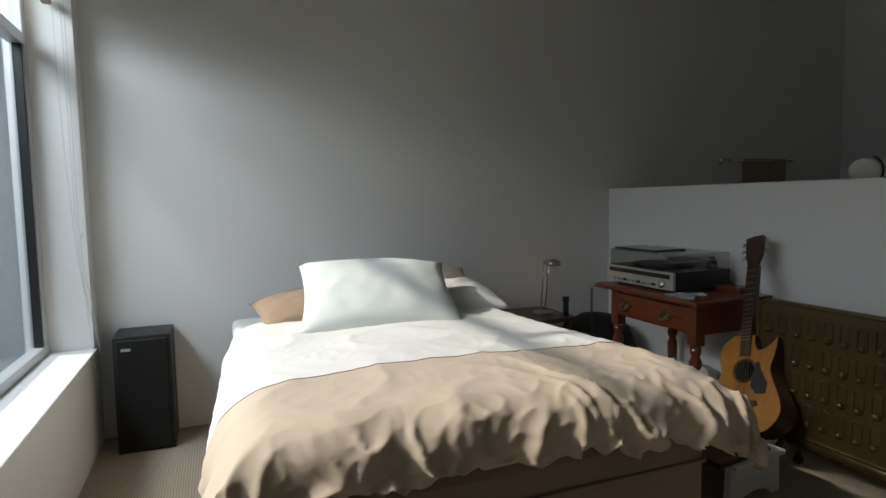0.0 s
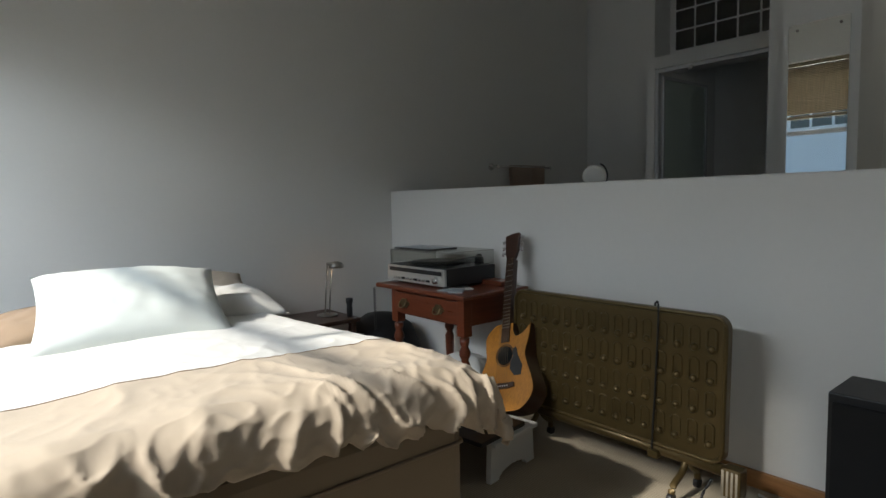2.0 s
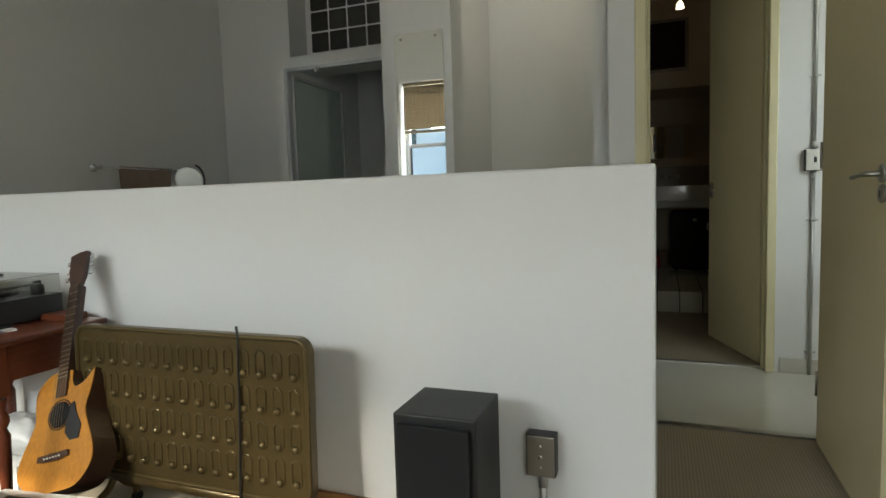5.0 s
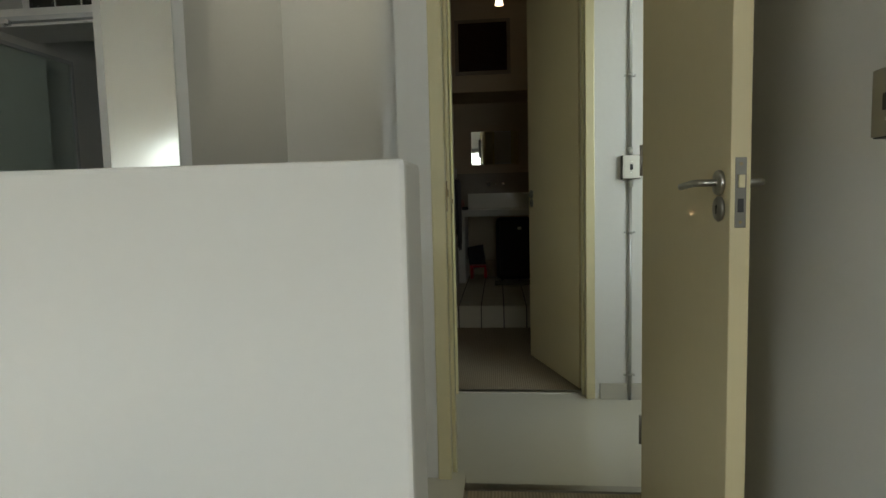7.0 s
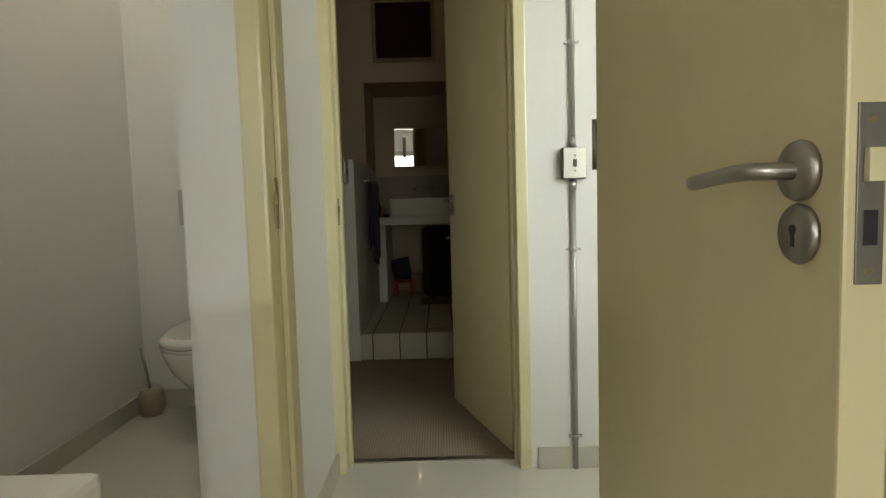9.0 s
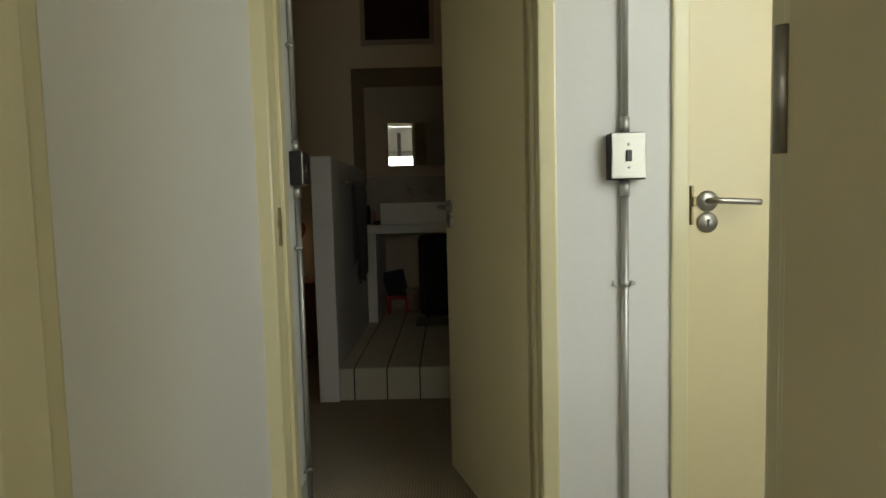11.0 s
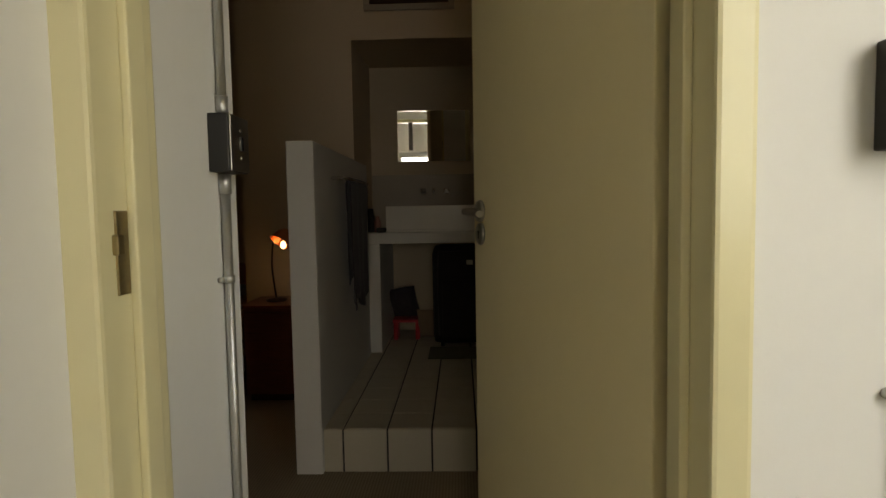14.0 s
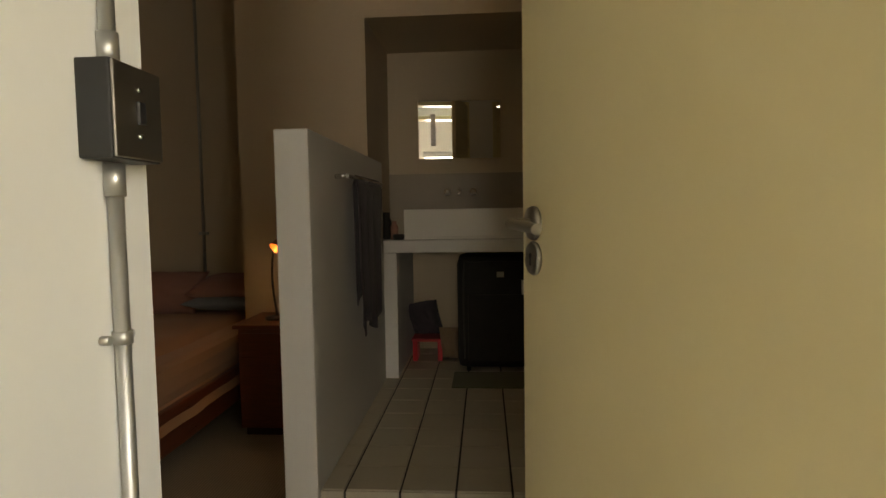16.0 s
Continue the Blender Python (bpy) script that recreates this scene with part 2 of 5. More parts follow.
def extrude_outline(bm, pts, m, depth):
    """Flat outline of (u, v) pairs, given a depth, under the pose m."""
    f = [bm.verts.new(m @ Vector((u, v, 0))) for u, v in pts]
    b = [bm.verts.new(m @ Vector((u, v, -depth))) for u, v in pts]
    bm.faces.new(f)
    bm.faces.new(b[::-1])
    n = len(pts)
    for i in range(n):
        bm.faces.new((f[i], b[i], b[(i + 1) % n], f[(i + 1) % n]))
    return bm


def mesh(name, bm, material):
    bmesh.ops.recalc_face_normals(bm, faces=bm.faces)
    me = bpy.data.meshes.new(name)
    bm.to_mesh(me)
    bm.free()
    me.materials.append(material)
    return me


def part(name, bm, material, parent, label=""):
    ob = new(name, mesh(name, bm, material))
    ob.parent = parent
    if label:
        ob["label"] = label
    return ob


def thing(name, label, category, group="", at=(0, 0, 0)):
    """An Empty at the base of a thing; its parts are given in world metres."""
    e = new(name)
    e.empty_display_size = 0.05
    return tagged(e, label, category, group)


def single(name, bm, material, label, category="", group="", kind=""):
    return tagged(new(name, mesh(name, bm, material)), label, category, group, kind)


def B(*a, **k):
    return box(bmesh.new(), *a, **k)


def shell(name, boxes, material, label, bevel=0.0):
    bm = bmesh.new()
    for b in boxes:
        box(bm, *b, bevel=bevel)
    return single(name, bm, material, label, kind="structure")


# ---- structure ----
ZB, TOP = 0.105, 3.0
shell("floor_bedroom", [(-0.02, -1.6, -0.2, 2.46, 2.9, ZB)], CARPET, "beige ribbed carpet laid over the bedroom floor")
shell("floor_lobby", [(2.46, -0.8, -0.2, 3.70, 0.0, 0.0)], CARPET_Y, "beige ribbed carpet of the lobby floor")
shell("floor_passage", [(3.70, -1.9, -0.2, 4.76, 0.15, 0.0)], FLOORTILE, "glossy pale porcelain passage floor")
shell("floor_far_room", [(4.76, -1.9, -0.2, 8.4, 2.6, -0.001)], CARPET_Y, "brown ribbed carpet of the far bedroom")
shell("floor_bathroom", [(2.46, 0.0, -0.2, 3.6, 2.8, ZB), (3.6, 0.2, -0.2, 5.2, 2.8, ZB)], FLOORTILE, "glossy pale porcelain bathroom floor")
shell("threshold_trim", [(3.68, -0.62, 0.0, 3.72, 0.04, 0.008)], STEEL, "thin metal carpet threshold strip")
shell("threshold_trim_far", [(4.74, -0.57, 0.0, 4.775, 0.12, 0.007)], STEEL, "thin metal carpet threshold strip")
shell("ceiling", [(-0.3, -1.9, TOP, 8.6, 3.0, TOP + 0.15)], CEIL, "plain white ceiling")

# outer window wall with two openings; the rear one is added, out of view
W1Y0, W1Y1, WZ0, WZ1 = 0.95, 2.70, 0.49, 2.32
shell("wall_window", [
    (-0.22, -1.75, -0.2, 0, 3.0, WZ0), (-0.22, -1.75, WZ1, 0, 3.0, TOP),
    (-0.22, W1Y1, WZ0, 0, 3.0, WZ1), (-0.22, -0.25, WZ0, 0, W1Y0, WZ1), (-0.22, -1.75, WZ0, 0, -1.45, WZ1)],
    WHITE, "white plastered outer wall with deep window reveals")
shell("wall_back", [(0.0, 2.80, -0.2, 4.5, 2.98, TOP)], WHITE, "tall smooth white-painted bedroom wall")
shell("wall_behind", [(0.0, -1.75, -0.2, 2.46, -1.6, TOP)], WHITE, "plain white bedroom wall")
shell("wall_lobby", [(2.46, -0.95, -0.2, 3.56, -0.80, TOP), (2.46, -1.75, -0.2, 2.60, -0.95, TOP)], WHITE, "plain white wall behind the open door")
shell("half_wall", [(2.46, 0.0, 0.0, 2.61, 2.80, 1.095)], WHITE, "chest-high white plastered partition wall", bevel=0.008)
shell("vanity_ledge", [(2.61, 0.06, ZB, 3.01, 2.80, 0.79)], WHITE, "low white plastered ledge behind the partition", bevel=0.01)
DH = 2.38
shell("wall_doorway", [
    (3.56, 0.09, 0.0, 3.70, 0.195, TOP), (3.50, 0.86, ZB, 3.66, 1.16, TOP),
    (3.56, -0.95, 0.0, 3.70, -0.665, TOP), (3.56, -0.665, DH + 0.05, 3.70, 0.09, TOP)], WHITE, "white wall around the first doorway")
shell("wall_passage_side", [(3.70, 0.155, 0.0, 4.78, 0.27, TOP), (4.78, 0.205, 0.0, 5.29, 0.27, TOP)], WHITE, "plain white passage wall")
shell("wall_toilet_back", [(5.2, 0.27, 0.0, 5.29, 2.98, TOP)], WHITE, "white wall behind the toilet")
shell("wall_toilet_side", [(3.66, 1.16, ZB, 5.2, 1.28, TOP)], WHITE, "white side wall of the toilet recess")
shell("wall_shower", [(4.30, 2.25, ZB, 4.45, 2.80, TOP), (4.30, 1.28, 1.90, 4.50, 2.25, 1.98), (4.50, 1.28, 1.90, 4.58, 2.25, 2.03), (3.84, 1.985, ZB, 4.30, 2.035, 1.80), (4.50, 1.28, 2.62, 4.58, 2.25, TOP),
                      (4.45, 2.25, ZB, 5.2, 2.40, TOP)], WHITE, "white bathroom wall with a shower recess")
shell("wall_second_doorway", [
    (4.66, -0.92, 0.0, 4.78, -0.605, TOP), (4.66, -0.605, DH + 0.05, 4.78, 0.155, TOP),
    (4.66, -1.9, DH + 0.05, 4.78, -0.92, TOP), (4.66, -1.9, 0.0, 4.78, -1.72, DH + 0.05)], WHITE, "bright white wall around the second doorway")
shell("wall_passage_end", [(3.42, -2.05, 0.0, 8.5, -1.9, TOP), (3.42, -1.9, 0.0, 3.56, -1.80, TOP), (3.42, -1.04, 0.0, 3.56, -0.95, TOP), (3.42, -1.80, 0.0, 3.56, -1.04, 0.90), (3.42, -1.80, 2.30, 3.56, -1.04, TOP)], WHITE, "plain white end wall with an added opening for fill light")
shell("wall_far_left", [(5.2, 2.6, -0.2, 8.5, 2.75, TOP)], FARWALL, "dim plain wall of the far bedroom")
shell("wall_far_back", [(8.3, -1.9, -0.2, 8.45, 2.75, TOP)], FARWALL, "dim painted back wall of the far room")
shell("wall_niche", [(7.6, 0.36, 0.0, 8.3, 1.06, TOP), (7.6, -1.9, 2.10, 8.3, 0.36, TOP), (7.6, -1.9, 0.0, 8.3, -1.0, 2.10)], FARWALL, "wall around the washbasin niche")
shell("partition_low", [(6.30, 0.285, 0.0, 7.6, 0.395, 1.345)], WHITE, "low plastered partition beside the tiled platform", bevel=0.006)
shell("platform_base", [(6.33, -1.9, 0.0, 8.3, 0.285, 0.172)], GROUT, "dark mortar bed of the tiled platform")
shell("baseboard", [(2.444, 0.02, ZB, 2.46, 2.8, ZB + 0.055)], PINE, "orange varnished pine skirting board", bevel=0.004)
shell("baseboard_passage", [(4.648, -0.92, 0.0, 4.66, -0.63, 0.085), (3.72, 0.143, 0.0, 4.66, 0.155, 0.085)], SKIRT, "pale stone skirting", bevel=0.003)
shell("baseboard_toilet", [(3.7, 1.148, ZB, 5.19, 1.16, ZB + 0.085), (5.188, 0.28, ZB, 5.2, 1.148, ZB + 0.085), (3.56, 0.195, ZB, 3.70, 0.207, ZB + 0.085)], SKIRT, "pale stone skirting of the toilet recess", bevel=0.003)

# ---- doors and frames ----


def frame_set(name, label, x0, x1, y0, y1, h):
    """Door lining with stops: two jambs and a head."""
    t = tagged(new(name), label, "door frame", kind="structure")
    for n, ya, yb in (("jamb", y0 - 0.045, y0), ("jamb", y1, y1 + 0.045)):
        part(n, B(x0 - 0.012, ya, 0, x1 + 0.012, yb, h + 0.045, bevel=0.006), CREAM_EDGE, t)
        inner = ya == y1
        ys = (y1 - 0.012, y1) if inner else (y0, y0 + 0.012)
        part("door_stop", B(x0 + 0.05, ys[0], 0, x1 - 0.03, ys[1], h, bevel=0.003), CREAM_EDGE, t)
    part("head", B(x0 - 0.012, y0, h, x1 + 0.012, y1, h + 0.045, bevel=0.006), CREAM_EDGE, t)
    return t


def lever(parent, m, flip=1):
    """Lever handle with round roses; local x along the lever, z up, y out of the door face."""
    rose = bmesh.new()
    lathe(rose, (0, 0, 0), [(0.026, 0), (0.027, 0.004), (0.025, 0.009), (0.008, 0.010), (0.0, 0.0101)], 24, "y")
    bmesh.ops.transform(rose, matrix=m, verts=rose.verts)
    h = part("door_handle", rose, STEEL, parent, "brushed steel lever handle")
    bar = bmesh.new()
    tube(bar, curve_pts([(0, 0.005, 0), (0, 0.034, 0), (flip * 0.01, 0.046, 0), (flip * 0.04, 0.048, -0.001), (flip * 0.115, 0.046, -0.006)], 5), 0.0078, 12)
    bmesh.ops.transform(bar, matrix=m, verts=bar.verts)
    part("lever", bar, STEEL, h)
    esc = bmesh.new()
    lathe(esc, (0, 0, -0.055), [(0.026, 0), (0.027, 0.004), (0.024, 0.008), (0.0, 0.0085)], 24, "y")
    bmesh.ops.transform(esc, matrix=m, verts=esc.verts)
    e = part("escutcheon", esc, STEEL, parent, "round brushed steel keyhole plate")
    key = bmesh.new()
    lathe(key, (0, 0.0075, -0.051), [(0.0045, 0), (0.0045, 0.002)], 12, "y")
    box(key, -0.002, 0.0075, -0.066, 0.002, 0.0095, -0.052)
    bmesh.ops.transform(key, matrix=m, verts=key.verts)
    part("keyhole", key, BLACK, e)


def door(name, label, hinge, angle, width, height, z0, handle_z, flip, lock=False):
    """Flush door hinged on the z axis at hinge; local x runs from the hinge to the lock edge, thickness -y..+y."""
    m = pose(hinge[0], hinge[1], 0, 0, 0, angle)
    d = tagged(new(name), label, "door", kind="structure")
    bm = B(0.003, -0.02, z0 + 0.008, width, 0.02, height, bevel=0.003)
    bmesh.ops.transform(bm, matrix=m, verts=bm.verts)
    part("door_leaf", bm, CREAM, d)
    hx = width - 0.052
    lever(d, m @ pose(hx, 0.02, handle_z), -1)
    lever(d, m @ pose(hx, -0.02, handle_z, 0, 0, 180), 1)
    plate = B(width - 0.0005, -0.011, handle_z - 0.093, width + 0.0015, 0.011, handle_z + 0.049, bevel=0.001)
    bmesh.ops.transform(plate, matrix=m, verts=plate.verts)
    p = part("lock_plate", plate, LOCKSTEEL, d, "stamped steel lock forend")
    for n, za, zb, mt in (("latch", -0.012, 0.014, CREAM_EDGE), ("dead_bolt", -0.062, -0.034, BLACK)):
        lb = B(width + 0.001, -0.006, handle_z + za, width + (0.008 if n == "latch" else 0.002), 0.006, handle_z + zb, bevel=0.001)
        bmesh.ops.transform(lb, matrix=m, verts=lb.verts)
        part(n, lb, mt, p)
    for dz in (0.036, -0.082):
        sc = bmesh.new()
        lathe(sc, (width + 0.001, 0, handle_z + dz), [(0.004, 0), (0.003, 0.001)], 10, "x")
        bmesh.ops.transform(sc, matrix=m, verts=sc.verts)
        part("screw", sc, BRASS, p)
    for hz in (0.25, 1.15, 1.92):
        hg = bmesh.new()
        lathe(hg, (0, -0.022, hz), [(0.006, -0.05), (0.006, 0.05)], 10)
        bmesh.ops.transform(hg, matrix=m, verts=hg.verts)
        part("hinge", hg, STEEL, d)
    return d


frame_set("door_frame_near", "cream gloss-painted door frame of the first doorway", 3.56, 3.70, -0.62, 0.045, DH)
frame_set("door_frame_far", "cream gloss-painted door frame of the second doorway", 4.66, 4.78, -0.56, 0.115, DH)
door("door_near", "open cream gloss-painted flush door with a steel lever", (3.64, -0.6125), 180, 0.727, DH - 0.01, 0.0, 1.06, 1)
door("door_far", "half-open cream gloss-painted flush door to the far room", (4.80, -0.564), 18, 0.72, DH - 0.01, 0.0, 1.06, 1)
door("door_side", "closed cream gloss-painted flush door in the passage", (4.70, -1.665), 90, 0.72, DH - 0.01, 0.0, 1.06, 1)
frame_set("door_frame_side", "cream gloss-painted frame of the closed passage door", 4.66, 4.78, -1.675, -0.94, DH)


def strike(x, y, z, side):
    t = single("strike_plate", B(x - 0.012, y - 0.003, z - 0.06, x + 0.012, y + 0.003, z + 0.04, bevel=0.001), BRASS, "worn brass strike plate in the door frame", "strike plate")
    part("strike_lip", B(x - 0.018, y - 0.008, z - 0.012, x - 0.004, y + 0.001, z + 0.012, bevel=0.002), BRASS, t)


strike(3.60, 0.045, 1.06, 1)
strike(4.695, 0.115, 1.03, 1)
strike(4.668, -0.95, 1.06, 1)

# ---- conduit, switches, sockets ----


def conduit(x, y, out, z_box, clamps, top=TOP, bottom=0.0):
    """Surface conduit on a wall; out is the wall's outward direction."""
    o, s = Vector(out), Vector(out).cross(Vector((0, 0, 1)))
    t = thing("conduit_pipe", "galvanised steel conduit pipe clamped to the wall", "pipe")
    c = Vector((x, y, 0)) + o * 0.013
    for za, zb in ((bottom, z_box[0]), (z_box[1], top)):
        part("pipe", tube(bmesh.new(), [c + Vector((0, 0, za)), c + Vector((0, 0, zb))], 0.0095, 12), GALV, t)
    for ze in (z_box[0] - 0.02, z_box[1] + 0.02):
        part("coupling", tube(bmesh.new(), [c + Vector((0, 0, ze - 0.02)), c + Vector((0, 0, ze + 0.02))], 0.0125, 12), GALV, t)
    for z in clamps:
        cl = bmesh.new()
        tube(cl, [c + Vector((0, 0, z - 0.008)), c + Vector((0, 0, z + 0.008))], 0.0122, 12)
        for k in (-1, 1):
            e = Vector((x, y, z)) + s * 0.022 * k
            tube(cl, [e, e + o * 0.012], 0.006, 8)
        part("clamp", cl, GALV, t)
    return t


def wall_box(name, label, x, y, z, out, w=0.088, h=0.115, depth=0.042, rocker=True, rows=1):
    """Surface box with a steel plate."""
    o = Vector(out)
    m = Matrix.Translation((x, y, z)) @ o.to_track_quat("Z", "Y").to_matrix().to_4x4()
    up = m.to_3x3().inverted() @ Vector((0, 0, 1))
    swap = abs(up.x) > 0.5
    a, b = (h, w) if swap else (w, h)
    t = thing(name, label, "switch" if rocker else "socket")

    def put(n, bm, mt, par=t):
        bmesh.ops.transform(bm, matrix=m, verts=bm.verts)
        return part(n, bm, mt, par)
    put("back_box", B(-a / 2, -b / 2, 0, a / 2, b / 2, depth, bevel=0.003), BLACK)
    p = put("plate", B(-a / 2 + 0.002, -b / 2 + 0.002, depth, a / 2 - 0.002, b / 2 - 0.002, depth + 0.004, bevel=0.002), STEEL)
    for k in (-1, 1):
        q = up * 0.028 * k
        sc = bmesh.new()
        lathe(sc, (q.x, q.y, depth + 0.004), [(0.004, 0), (0.003, 0.002), (0, 0.0021)], 10)
        put("screw", sc, CHROME, p)
    if rocker:
        a2, b2 = (0.014, 0.007) if swap else (0.007, 0.014)
        put("rocker", B(-a2, -b2, depth + 0.004, a2, b2, depth + 0.009, bevel=0.002), BLACK, p)
    else:
        sc = bmesh.new()
        lathe(sc, (0, 0, depth + 0.004), [(0.006, 0), (0.006, 0.003), (0, 0.0031)], 12)
        put("socket_pin", sc, CHROME, p)
    return t


conduit(4.66, -0.775, (-1, 0, 0), (1.118, 1.235), (0.128, 0.855, 1.62))
wall_box("light_switch", "steel-plated light switch in a black box on the conduit", 4.66, -0.775, 1.176, (-1, 0, 0))
conduit(5.20, 0.205, (0, -1, 0), (1.145, 1.262), (0.13, 0.93, 1.62))
wall_box("light_switch", "steel-plated light switch in a black box by the far room", 5.205, 0.205, 1.205, (0, -1, 0), w=0.10)
conduit(2.46, 0.274, (-1, 0, 0), (0.318, 0.319), (0.17,), top=0.32, bottom=ZB)
wall_box("wall_socket", "steel-plated wall socket in a black surface box", 2.46, 0.274, 0.37, (-1, 0, 0), w=0.075, h=0.108, rocker=False)
wall_box("light_switch", "steel-plated switch on the wall behind the open door", 2.70, -0.80, 1.18, (0, 1, 0))

# ---- window, blind and cords ----


def window(name, y0, y1, mull):
    w = tagged(new(name), "grey aluminium framed window in a deep white reveal", "window", kind="structure")
    x0, x1 = -0.19, -0.145
    t = 0.045
    for n, bx in (("window_frame", (x0, y0, WZ0, x1, y1, WZ0 + t)), ("window_frame", (x0, y0, WZ1 - t, x1, y1, WZ1)),
                  ("window_frame", (x0, y0, WZ0 + t, x1, y0 + t, WZ1 - t)), ("window_frame", (x0, y1 - t, WZ0 + t, x1, y1, WZ1 - t))):
        part(n, B(*bx, bevel=0.004), ALU, w)
    part("transom", B(x0, y0 + t, 1.62, x1, y1 - t, 1.66, bevel=0.003), ALU, w)
    for ym in mull:
        part("mullion", B(x0, ym - 0.02, 1.66, x1, ym + 0.02, WZ1 - t, bevel=0.003), ALU, w)
    part("gasket", B(x0 + 0.012, y1 - t - 0.014, WZ0 + t, x1 - 0.006, y1 - t, 1.62), BLACK, w)
    for za, zb in ((WZ0 + t, 1.62), (1.66, WZ1 - t)):
        g = part("pane", B(-0.172, y0 + t, za, -0.168, y1 - t, zb), PANE, w)
        g.visible_shadow = False
    part("stay_handle", B(x1, (y0 + y1) / 2 - 0.01, 1.66, x1 + 0.02, (y0 + y1) / 2 + 0.01, 1.76, bevel=0.004), BLACK, w)
    return w


window("window_1", W1Y0, W1Y1, (1.85,))
# Invented rear window: an opaque white pane that backs the fill lamp.
frosted = tagged(new("added_rear_window"), "unseen opaque white window added behind the rear fill light", "window", kind="structure")
part("pane", B(-0.16, -1.45, WZ0, -0.14, -0.25, WZ1), PLASTW, frosted)
for bx in ((-0.14, -1.45, WZ0, -0.11, -0.25, WZ0 + 0.04), (-0.14, -1.45, WZ1 - 0.04, -0.11, -0.25, WZ1)):
    part("window_frame", B(*bx, bevel=0.003), ALU, frosted)
shell("window_sill", [(-0.145, W1Y0, WZ0, 0.012, W1Y1, WZ0 + 0.012)], WHITE, "white painted window sill", bevel=0.004)


def blind(y0, y1, bottom):
    t = thing("bamboo_blind", "raised bamboo slat blind hanging in the window reveal", "blind")
    part("head_rail", B(-0.09, y0, WZ1 - 0.035, -0.05, y1, WZ1 - 0.002, bevel=0.003), BLIND, t)
    sl = mesh("slat", B(-0.012, -(y1 - y0) / 2, -0.002, 0.012, (y1 - y0) / 2, 0.002), BLIND)
    n = int((WZ1 - 0.04 - bottom) / 0.016)
    for i in range(n):
        o = new("slat", sl)
        o.parent, o.matrix_basis = t, pose(-0.07, (y0 + y1) / 2, WZ1 - 0.048 - i * 0.016, 0, 55)
    part("bottom_rail", B(-0.085, y0, bottom - 0.03, -0.055, y1, bottom, bevel=0.004), BLIND, t)
    return t


blind(W1Y0 + 0.003, W1Y1 - 0.02, 1.80)
cords = thing("blind_cord", "white blind cords hanging against the window reveal", "blind cord")
part("cord", tube(bmesh.new(), curve_pts([(-0.03, 2.66, 2.30), (-0.028, 2.665, 1.6), (-0.02, 2.64, 0.95), (-0.005, 2.66, 0.70), (0.02, 2.70, 0.50), (0.018, 2.69, 0.44), (0.012, 2.66, 0.43), (0.008, 2.64, 0.47), (-0.004, 2.63, 0.72)], 6), 0.0016, 6), CORD, cords)
part("cord", tube(bmesh.new(), curve_pts([(-0.02, 2.68, 2.30), (-0.02, 2.68, 1.5), (-0.016, 2.67, 0.9), (0.004, 2.68, 0.69), (0.022, 2.715, 0.52)], 6), 0.0016, 6), CORD, cords)
part("cord", tube(bmesh.new(), curve_pts([(-0.05, 2.655, 2.30), (-0.05, 2.655, 1.5), (-0.03, 2.65, 0.95), (-0.01, 2.655, 0.72)], 6), 0.0016, 6), CORD, cords)
part("cord_knob", lathe(bmesh.new(), (-0.012, 2.672, 0.93), [(0.002, 0), (0.006, 0.006), (0.006, 0.014), (0.002, 0.02)], 10), PLASTW, cords)

# ---- bed ----
bed = thing("bed", "double bed base with a tan cloth cover", "bed")
part("bed_base", B(0.50, 1.225, ZB + 0.005, 1.56, 2.76, 0.49, bevel=0.03), BASEC, bed)
part("piping", tube(bmesh.new(), [(0.505, 1.223, 0.395), (1.555, 1.223, 0.395), (1.562, 1.235, 0.395), (1.562, 2.74, 0.395)], 0.005, 6), BASEC, bed)
part("mattress", B(0.50, 1.25, 0.485, 1.56, 2.77, 0.56, bevel=0.03), SHEET, bed)


def ridge(p, power):
    """Sharp-crested crease noise, 0 to 1."""
    return (1 - abs(noise.noise(p))) ** power


